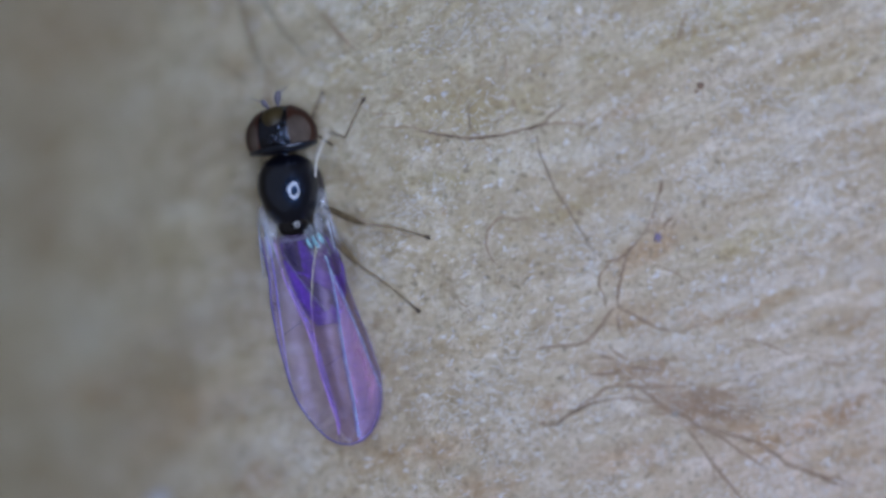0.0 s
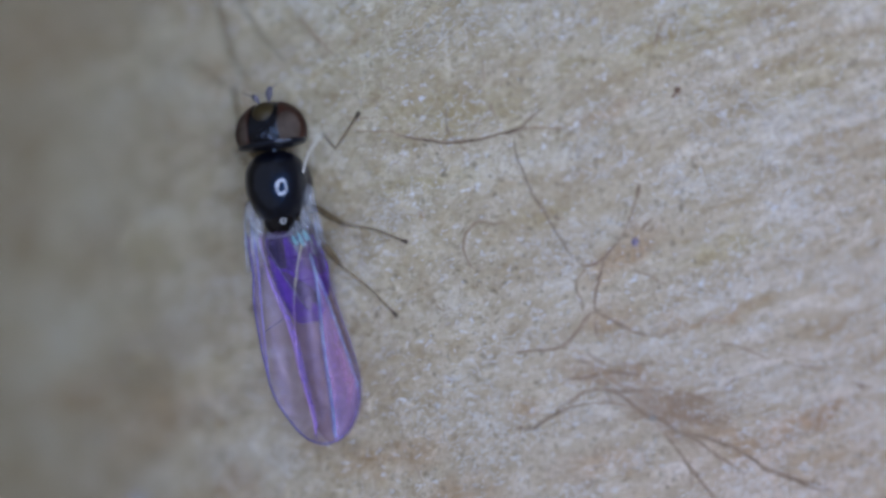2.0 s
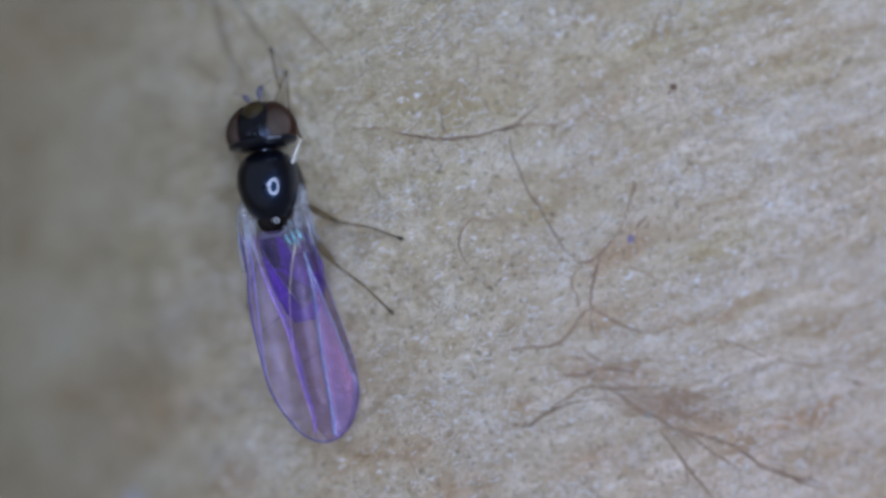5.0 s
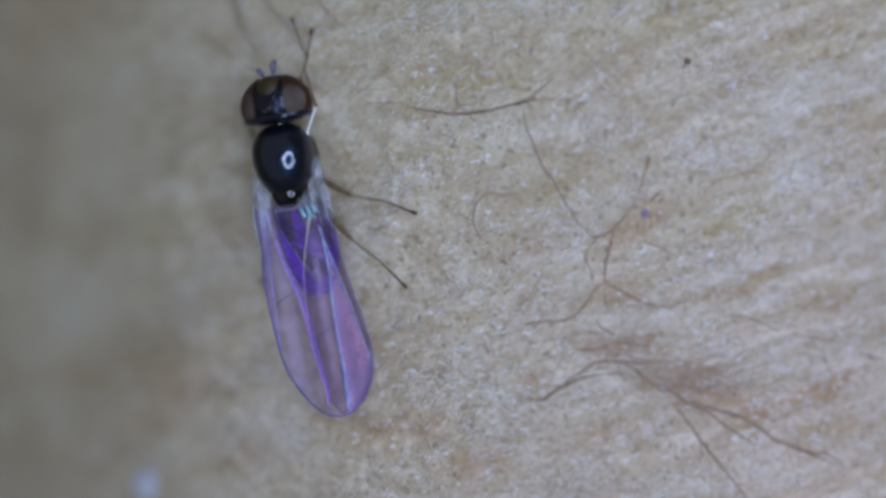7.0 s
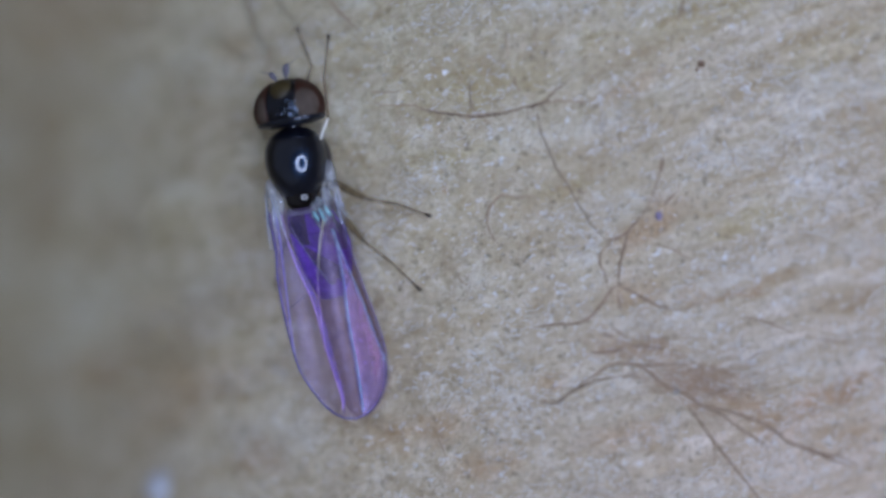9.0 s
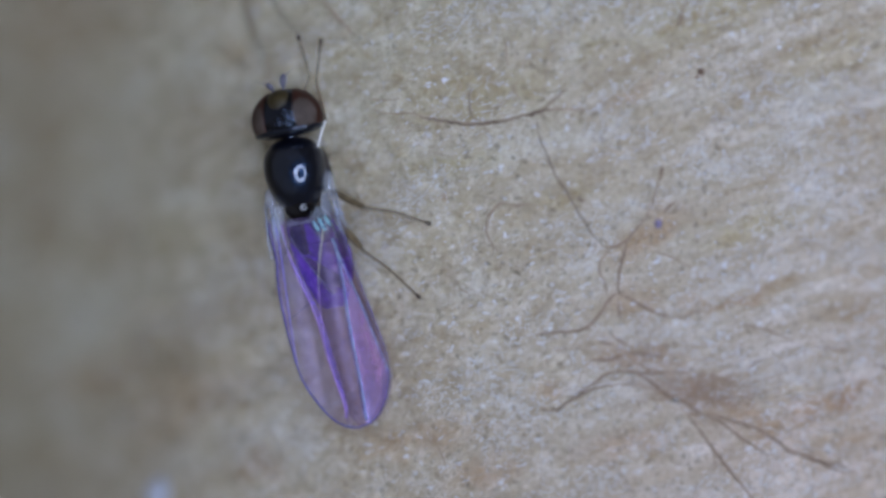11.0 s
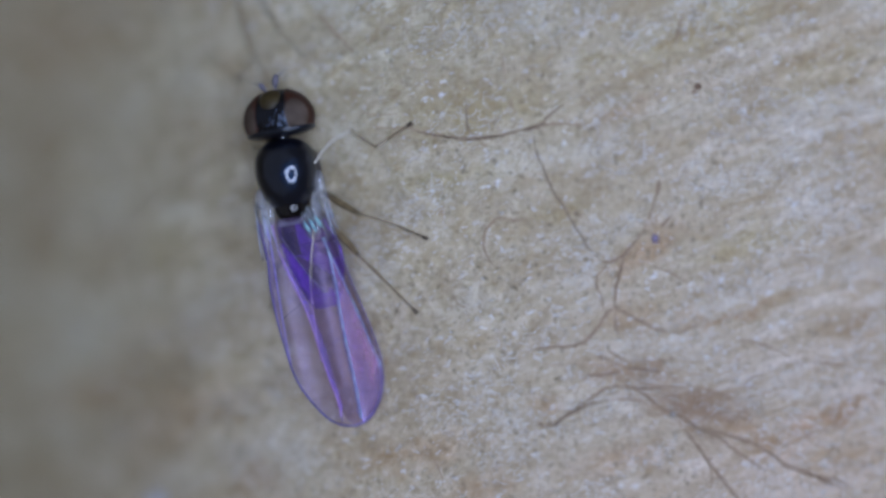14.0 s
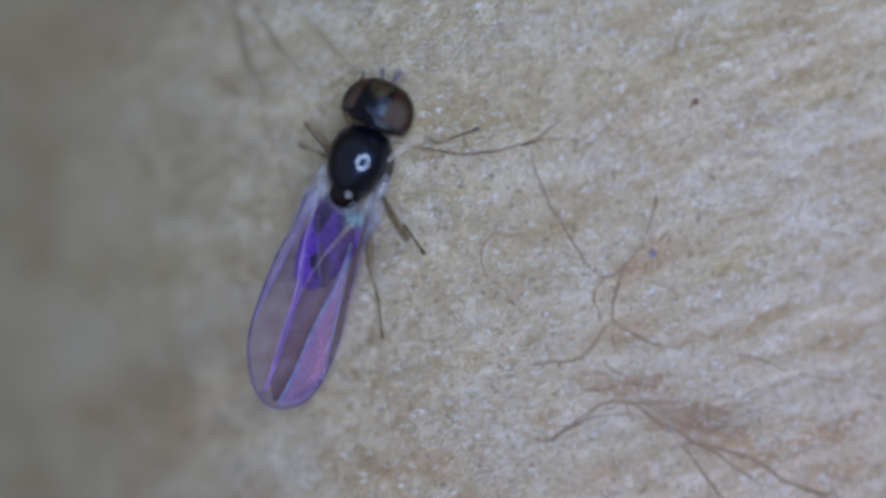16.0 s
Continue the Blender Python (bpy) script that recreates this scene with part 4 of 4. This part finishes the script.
    pleats(wing, root, ((-0.41, -0.24), (-0.29, -0.27)), ((-0.43, -0.95), (-0.16, -0.90)), 7, 0.035, PEARL)
    return wing


def build_under_wing(fly):
    root = ROOTS[1]
    wing = part("wing", tube([(0.02, 0.10, -0.05), (0, 0.0, 0.0), (0.05, -0.12, 0.012)], lambda u: 0.03 * (1 - 0.4 * u), 8), NACRE, fly,
                "clear narrow wing, mostly covered by the other, its brownish margin showing")
    costa, hind = wing_line(RIGHT_COSTA), wing_line(RIGHT_HIND)
    y0, tip = -0.50, -3.025
    def edge(y):
        return max(hind(y), costa(y) - 0.085)
    wing_cell(wing, hind, edge, y0, tip, root, MEMBRANE_BROWN, cols=13, label="clear brownish membrane of the wing")
    # the strip beyond the upper wing is tinted dark for the shadow there
    wing_cell(wing, edge, costa, y0, tip, root, MEMBRANE_DUSKY, cols=4, label="dusky front edge of the wing, shadow put into its tint")
    wing_vein(wing, costa, -0.45, tip, 0.012, 0.012, root, MARGIN, "costa", "violet-grey front margin of the wing", n=64)
    wing_vein(wing, hind, -0.60, -1.38, 0.0085, 0.003, root, STRAW, "vein", "pale straw-coloured root of the main vein", lift=0.05)
    wing_vein(wing, hind, -1.32, -2.2, 0.006, 0.005, root, VEIN_PINK, lift=0.045)
    pleats(wing, root, ((0.28, -0.28), (0.50, -0.26)), ((0.40, -0.86), (0.60, -1.02)), 6, 0.04, PEARL, 0.03)
    pleats(wing, root, ((0.12, -0.46), (0.30, -0.38)), ((0.19, -0.80), (0.36, -0.84)), 4, 0.04, PEARL, 0.04)
    # three short teal bars draw the bright glints of the hinge
    for x, y, l in ((0.17, -0.56, 0.12), (0.245, -0.54, 0.15), (0.315, -0.52, 0.12)):
        line = [(x - root[0] + 0.012 * k, y - root[1] - l * k / 4, 0.075 + 0.01 * math.sin(k)) for k in range(5)]
        part("glint_plate", tube(line, lambda u: 0.008 + 0.010 * math.sin(math.pi * u), 7), TEAL, wing, "teal plate in the wing's hinge, its glint painted as colour")
    return wing


LEGS = [
    # name, hip in fly space, femur, tibia, tarsus, pale femur
    ("front_leg", (-0.10, 0.20, BODY_Z - 0.16), 0.58, 0.50, 0.52, False),
    ("front_leg", (0.30, 0.08, BODY_Z + 0.02), 0.74, 0.50, 0.52, True),
    ("middle_leg", (-0.25, -0.04, BODY_Z - 0.20), 0.66, 0.66, 0.50, False),
    ("middle_leg", (0.25, -0.15, BODY_Z - 0.20), 0.85, 0.47, 0.42, False),
    ("hind_leg", (-0.22, -0.26, BODY_Z - 0.18), 0.74, 0.74, 0.54, False),
    ("hind_leg", (0.20, -0.30, BODY_Z - 0.18), 0.92, 0.54, 0.45, False),
]


def build_leg(fly, name, hip, a, b, c, pale):
    r = 0.002 if pale else (0.034 if name == "hind_leg" else 0.030)
    fem = tube([((-0.05 if pale else 0.012) * math.sin(math.pi * k / 16), a * k / 16, 0.012 * math.sin(math.pi * k / 16)) for k in range(17)], lambda u: (0.011 if pale else 0.014) + r * math.sin(math.pi * (0.06 + 0.86 * u ** 1.35)) ** 0.8, 9)
    leg = part(name, fem, PALE_LEG if pale else FEMUR, fly, "pale straw-coloured femur of the leg, light through it painted in" if pale else "brown femur of the leg")
    leg.location = [v * MM for v in hip]
    tib = tube([(0, b * k / 10, 0) for k in range(11)], lambda u: 0.019 + 0.005 * math.sin(math.pi * u) - 0.003 * u, 8)
    tibia = part("tibia", tib, TIBIA, leg)
    bits = []
    for k in range(5):
        y0, y1 = c * (0, 0.42, 0.60, 0.74, 0.86)[k], c * (0.42, 0.60, 0.74, 0.86, 1.0)[k]
        rr = 0.017 if k < 4 else 0.026
        bits.append(tube([(0, y0 + (y1 - y0) * i / 4, 0) for i in range(5)], lambda u, rr=rr: rr * (0.75 + 0.4 * u), 8))
    for s in (-1, 1):
        bits.append(tube([(s * 0.008, c, 0), (s * 0.014, c + 0.016, 0.006), (s * 0.015, c + 0.026, -0.012)], lambda u: 0.007 * (1 - 0.6 * u), 5))
    tarsus = part("tarsus", joined(*bits[:4]), TIBIA, leg, "slender jointed foot of the leg")
    claw = part("claw_segment", joined(*bits[4:]), TARSUS, leg, "dark last joint with two claws")
    return leg, tibia, tarsus, claw


fly = tagged(new("fly"), "glossy black fly with folded iridescent violet wings, standing on buff felt", "fly")
head = build_head(fly)
abdomen = build_trunk(fly)
wing_right = build_under_wing(fly)
wing_left = build_upper_wing(fly)
legs = [build_leg(fly, *row) for row in LEGS]

# ---- movement ----
# seconds, thorax x, y, heading, swing of the wings, head turn, head nod
BODY = [
    (0, -1.7933, 0.6591, 8.7, 4.2, 1.5, 0.0),
    (0.5, -1.6511, 0.7707, 5.0, 3.5, 1.5, 0.0),
    (1, -1.6810, 0.7707, 5.9, 3.5, 1.5, 0.0),
    (1.5, -1.6511, 0.7707, 6.0, 3.6, 1.5, 0.0),
    (2, -1.6710, 0.7501, 6.6, 3.6, 1.5, -2.0),
    (2.5, -1.7016, 0.7601, 7.8, 3.7, -1.0, -10.0),
    (3, -1.7122, 0.7309, 8.2, 3.7, -5.0, -20.0),
    (3.5, -1.7215, 0.7196, 8.5, 3.7, -5.0, -34.0),
    (3.7, -1.7180, 0.7196, 8.4, 3.7, 5.0, -36.0),
    (4.5, -1.7150, 0.7200, 8.3, 3.7, 2.0, -14.0),
] + [
    (6, -1.7122, 0.7202, 8.2, 3.7, 1.5, 0.0),
    (6.5, -1.7122, 0.7302, 8.2, 3.7, 1.5, 0.0),
    (7, -1.7016, 0.7302, 8.2, 3.4, 1.5, 0.0),
    (7.5, -1.7122, 0.7402, 8.2, 3.8, 1.5, 0.0),
    (8, -1.7016, 0.7302, 8.3, 3.7, 1.5, 0.0),
    (8.5, -1.7022, 0.7302, 8.3, 3.7, 1.5, 0.0),
    (9, -1.7115, 0.7202, 8.3, 3.7, 1.5, 0.0),
] + [
    (11.5, -1.7222, 0.6897, 9.6, 3.7, 1.5, 0.0),
    (12, -1.7122, 0.6890, 9.4, 3.7, 1.5, 0.0),
    (12.5, -1.6511, 0.7103, 7.5, 4.3, 1.5, 0.0),
    (13, -1.4677, 0.8624, 6.0, 0.5, 1.5, 0.0),
    (13.5, -1.5395, 0.8418, 6.5, 2.0, 1.5, 0.0),
    (13.8, -1.7330, 0.8560, 8.0, 4.9, 1.5, 0.0),
    (14, -1.7933, 0.8624, 8.5, 5.8, 1.5, 0.0),
    (14.5, -1.7733, 0.8830, 8.0, 5.1, 1.5, 0.0),
    (14.8, -1.6690, 0.8830, 4.8, 4.0, 1.5, 0.0),
    (14.9, -1.6340, 0.8830, 1.4, 3.6, -12.0, 0.0),
    (15, -1.5999, 0.8830, -2.5, 3.2, -15.0, 0.0),
    (15.5, -1.2843, 0.9740, -14.0, -0.6, -8.0, 0.0),
    (15.75, -1.1050, 1.0690, -17.5, -3.0, -6.5, 0.0),
    (16, -0.9250, 1.1620, -20.0, -5.1, -5.0, 0.0),
]
# The fore feet, which the fly lifts, waves and rubs: seconds, knee x, y, ankle x, y, toe x, y, and the toe's height
FORE_RIGHT = [
    (0, -1.310, 1.350, -1.151, 1.312, -0.918, 1.802, 0.10),
    (0.5, -1.070, 1.376, -0.863, 1.264, -0.530, 1.638, 0.05),
    (1, -1.152, 1.405, -0.939, 1.380, -0.719, 1.803, 0.10),
    (1.5, -1.121, 1.418, -0.995, 1.267, -0.748, 1.649, 0.05),
    (2, -1.129, 1.384, -0.997, 1.227, -0.764, 1.596, 0.05),
    (2.5, -1.341, 1.459, -1.387, 1.506, -1.378, 1.867, 0.30),
    (3, -1.492, 1.250, -1.594, 1.430, -1.738, 1.742, 0.25),
    (3.5, -1.421, 1.117, -1.570, 1.398, -1.783, 1.711, 0.10),
] + [
    (6, -1.294, 1.434, -1.462, 1.785, -1.378, 2.193, 0.10),
    (6.5, -1.332, 1.300, -1.460, 1.850, -1.348, 2.278, 0.10),
    (7, -1.337, 1.384, -1.485, 1.835, -1.435, 2.130, 0.15),
    (7.5, -1.340, 1.318, -1.474, 1.667, -1.411, 2.143, 0.15),
    (8, -1.344, 1.259, -1.540, 1.844, -1.822, 2.331, 0.10),
    (8.5, -1.382, 1.237, -1.517, 1.787, -1.660, 2.033, 0.20),
    (9, -1.354, 1.249, -1.413, 1.764, -1.363, 2.273, 0.20),
] + [
    (11.5, -1.391, 1.372, -1.526, 1.823, -1.476, 2.300, 0.15),
    (12, -1.402, 1.326, -1.585, 1.777, -1.867, 2.264, 0.15),
    (12.5, -1.303, 1.301, -1.451, 1.852, -1.408, 2.147, 0.20),
    (12.7, -1.225, 1.365, -1.303, 1.761, -1.263, 2.230, 0.20),
    (12.8, -1.030, 1.130, -0.900, 1.600, -0.627, 2.160, 0.18),
    (12.9, -0.910, 1.460, -0.735, 1.569, -0.522, 1.970, 0.12),
    (13, -0.889, 1.412, -0.796, 1.409, -0.516, 1.770, 0.10),
    (13.1, -0.910, 1.490, -0.738, 1.568, -0.500, 1.970, 0.12),
    (13.2, -0.810, 1.395, -0.630, 1.333, -0.287, 1.660, 0.06),
    (13.3, -0.815, 1.420, -0.650, 1.323, -0.293, 1.650, 0.05),
    (13.4, -0.860, 1.425, -0.700, 1.435, -0.340, 1.800, 0.08),
    (13.5, -0.869, 1.409, -0.722, 1.252, -0.309, 1.564, 0.03),
    (13.7, -0.920, 1.380, -0.764, 1.237, -0.370, 1.500, 0.02),
    (14, -1.043, 1.376, -0.762, 1.203, -0.296, 1.514, 0.00),
    (14.2, -1.080, 1.441, -0.840, 1.305, -0.447, 1.610, 0.05),
    (14.3, -1.116, 1.477, -0.889, 1.333, -0.535, 1.687, 0.08),
    (14.4, -1.127, 1.438, -0.925, 1.223, -0.561, 1.492, 0.03),
    (14.5, -1.110, 1.430, -0.918, 1.262, -0.570, 1.545, 0.00),
    (14.6, -0.960, 1.372, -0.680, 1.377, -0.270, 1.700, 0.08),
    (14.7, -0.895, 1.350, -0.727, 1.228, -0.327, 1.454, 0.00),
    (14.8, -0.852, 1.327, -0.727, 1.200, -0.330, 1.454, 0.00),
    (15, -0.820, 1.357, -0.713, 1.214, -0.306, 1.433, 0.00),
    (15.3, -0.700, 1.386, -0.559, 1.311, -0.345, 1.448, 0.05),
    (15.5, -0.620, 1.341, -0.458, 1.383, -0.027, 1.715, 0.15),
    (15.8, -0.235, 1.476, 0.077, 1.647, 0.427, 1.841, 0.10),
    (16, -0.150, 1.469, -0.005, 1.414, 0.458, 1.586, 0.00),
]
FORE_LEFT = [
    (0, -1.698, 1.477, -1.609, 1.420, -1.497, 1.706, 0.05),
    (0.5, -2.000, 1.375, -1.843, 1.518, -1.780, 1.758, 0.00),
    (1, -2.031, 1.365, -1.874, 1.508, -1.811, 1.749, 0.00),
    (1.5, -2.011, 1.365, -1.854, 1.508, -1.791, 1.748, 0.00),
    (2, -2.113, 1.302, -2.165, 1.517, -2.208, 1.727, 0.10),
    (2.5, -2.081, 1.272, -2.203, 1.488, -2.260, 1.767, 0.20),
    (3, -2.076, 1.294, -2.233, 1.545, -2.347, 1.791, 0.25),
    (3.5, -2.125, 1.263, -2.290, 1.490, -2.530, 1.690, 0.25),
    (3.7, -1.897, 1.627, -1.803, 1.961, -1.818, 2.254, 0.20),
] + [
    (6, -1.585, 1.523, -1.477, 1.859, -1.635, 2.362, 0.15),
    (6.5, -1.568, 1.488, -1.467, 1.892, -1.611, 2.272, 0.15),
    (7, -1.593, 1.541, -1.456, 1.977, -1.622, 2.394, 0.15),
    (7.5, -1.629, 1.408, -1.465, 1.809, -1.616, 2.325, 0.15),
    (8, -1.715, 1.449, -1.578, 1.852, -1.557, 2.296, 0.15),
    (8.5, -1.726, 1.460, -1.596, 1.829, -1.582, 2.348, 0.15),
    (9, -1.725, 1.440, -1.567, 1.908, -1.713, 2.279, 0.15),
] + [
    (11.5, -1.750, 1.428, -1.592, 1.897, -1.710, 2.307, 0.15),
    (12, -1.739, 1.481, -1.616, 1.918, -1.589, 2.356, 0.15),
    (12.5, -1.660, 1.490, -1.475, 1.993, -1.633, 2.320, 0.15),
    (13, -1.615, 1.642, -1.505, 1.909, -1.568, 2.262, 0.15),
    (13.5, -1.374, 1.317, -1.249, 1.427, -1.178, 1.719, 0.05),
    (14, -2.149, 1.461, -1.992, 1.604, -1.929, 1.845, 0.00),
    (14.5, -2.128, 1.471, -1.971, 1.615, -1.908, 1.856, 0.00),
    (15, -1.831, 1.515, -1.674, 1.659, -1.611, 1.900, 0.00),
    (15.5, -1.454, 1.610, -1.296, 1.754, -1.232, 1.994, 0.00),
    (16, -1.113, 1.847, -0.954, 1.993, -0.889, 2.232, 0.00),
]
# The tail sinks and swings aside as the fly walks up: seconds, droop, swing of the abdomen alone
TAIL = [(0, 0.0, 0.0), (14.6, 0.0, 0.0), (15.3, 4.0, -6.0), (15.75, 9.0, -10.0), (16, 11.0, -10.0)]
# Feet that stand, and step once: seconds, x, y
MID_RIGHT = [(0, -0.160, 0.133), (16, -0.160, 0.133)]
MID_LEFT = [(0, -2.220, 1.246), (14.6, -2.220, 1.246), (15.2, -2.136, 1.265), (16, -1.635, 1.425)]
HIND_RIGHT = [(0, -0.280, -0.739), (14.85, -0.280, -0.739), (15.0, -0.640, -0.720), (15.15, -0.613, -0.990), (15.4, -0.628, -0.982), (16, -0.655, -0.875)]
HIND_LEFT = [(0, -2.010, -0.706), (14.6, -2.010, -0.706), (15.2, -2.136, -0.537), (16, -2.066, -0.333)]


def table(rows, t):
    ts = [r[0] for r in rows]
    return [float(np.interp(t, ts, [r[i] for r in rows])) for i in range(1, len(rows[0]))]


def body_pose(t):
    x, y, heading, *_ = table(BODY, t)
    turn = Euler((0, radians(ROLL), radians(heading))).to_matrix()
    up = turn @ Vector((0, 0, BODY_Z))
    z = float(slope_z(x))
    return Matrix.Translation((x - up.x, y - up.y, z)) @ turn.to_4x4()


def aim(origin, direction, up=(0, 0, 1)):
    y = direction.normalized()
    x = y.cross(Vector(up))
    x = x.normalized() if x.length > 1e-4 else Vector((1, 0, 0))
    return Matrix.Translation(origin) @ Matrix((x, y, x.cross(y))).transposed().to_4x4()


def knee_of(hip, ankle, a, b, pole):
    """Where two bones of lengths a and b meet, bent towards the pole."""
    d = ankle - hip
    r = max(abs(a - b) + 0.02, min(d.length, a + b - 0.002))
    d = d.normalized()
    along = (a * a - b * b + r * r) / (2 * r)
    out = pole - d * pole.dot(d)
    return hip + d * along + out.normalized() * math.sqrt(max(1e-6, a * a - along * along)), hip + d * r


def metres(m):
    m = m.copy()
    m.translation = m.translation * MM
    return m


def leg_rows(index, times):
    _, hip, a, b, c, _ = LEGS[index]
    hip = Vector(hip)
    rows = ([], [], [], [])
    for t in times:
        inv = body_pose(t).inverted()
        if index < 2:
            kx, ky, ax, ay, tx, ty, tz = table((FORE_LEFT, FORE_RIGHT)[index], t)
            joint = body_pose(t) @ hip
            toe = Vector((tx, ty, float(surface_z(tx, ty)) + tz + 0.02))
            low = max(float(surface_z(ax, ay)), toe.z) + 0.10
            ankle = Vector((ax, ay, low))
            span = min(math.hypot(kx - ax, ky - ay), 0.97 * b)
            way = math.atan2(ky - ay, kx - ax)
            knee = ankle + Vector((span * math.cos(way), span * math.sin(way), math.sqrt(b * b - span * span)))
            if not index:
                knee.z = min(knee.z, joint.z)
            knee, ankle, toe = inv @ knee, inv @ ankle, inv @ toe
            root = knee - (knee - hip).normalized() * a
        else:
            x, y = table((MID_LEFT, MID_RIGHT, HIND_LEFT, HIND_RIGHT)[index - 2], t)
            toe_w = Vector((x, y, float(surface_z(x, y)) + 0.02))
            toe = inv @ toe_w
            back = hip - toe
            back.z = 0
            ankle = toe + back.normalized() * c * 0.96 + Vector((0, 0, 0.11))
            side = Vector((0.12, -0.16, 0)) if hip.x > 0 else Vector((0.7, 0, 0))
            pole = Vector((0.5, -1, -0.6)) if index == 4 else Vector((0, 0, 1)) + side
            knee, ankle = knee_of(hip, ankle, a, b, pole)
            root = hip
        m = aim(root, knee - root)
        rows[0].append((t, metres(m)))
        local = m.inverted()
        rows[1].append((t, metres(local @ aim(knee, ankle - knee))))
        rows[2].append((t, metres(local @ aim(ankle, toe - ankle))))
        rows[3].append(rows[2][-1])
    return rows


def motions():
    times = [k / 10 for k in range(161)]
    walk(fly, [(t, metres(body_pose(t))) for t in times])
    heads, rights, lefts, tails = [], [], [], []
    for t in times:
        _, _, _, swing, turn, nod = table(BODY, t)
        droop, aside = table(TAIL, t)
        heads.append((t, metres(pose(*HEAD_AT, nod, -5, turn))))
        rights.append((t, metres(pose(*ROOTS[1], WING_Z, droop, 0, swing - 3.7))))
        lefts.append((t, metres(pose(*ROOTS[-1], WING_Z + 0.03, droop, 0, swing - 3.7))))
        tails.append((t, metres(pose(*ABDOMEN_AT, droop, 0, swing - 3.7 + aside))))
    walk(head, heads)
    walk(abdomen, tails)
    walk(wing_right, rights)
    walk(wing_left, lefts)
    for i, pieces in enumerate(legs):
        for piece, rows in zip(pieces, leg_rows(i, times)):
            walk(piece, rows)


motions()
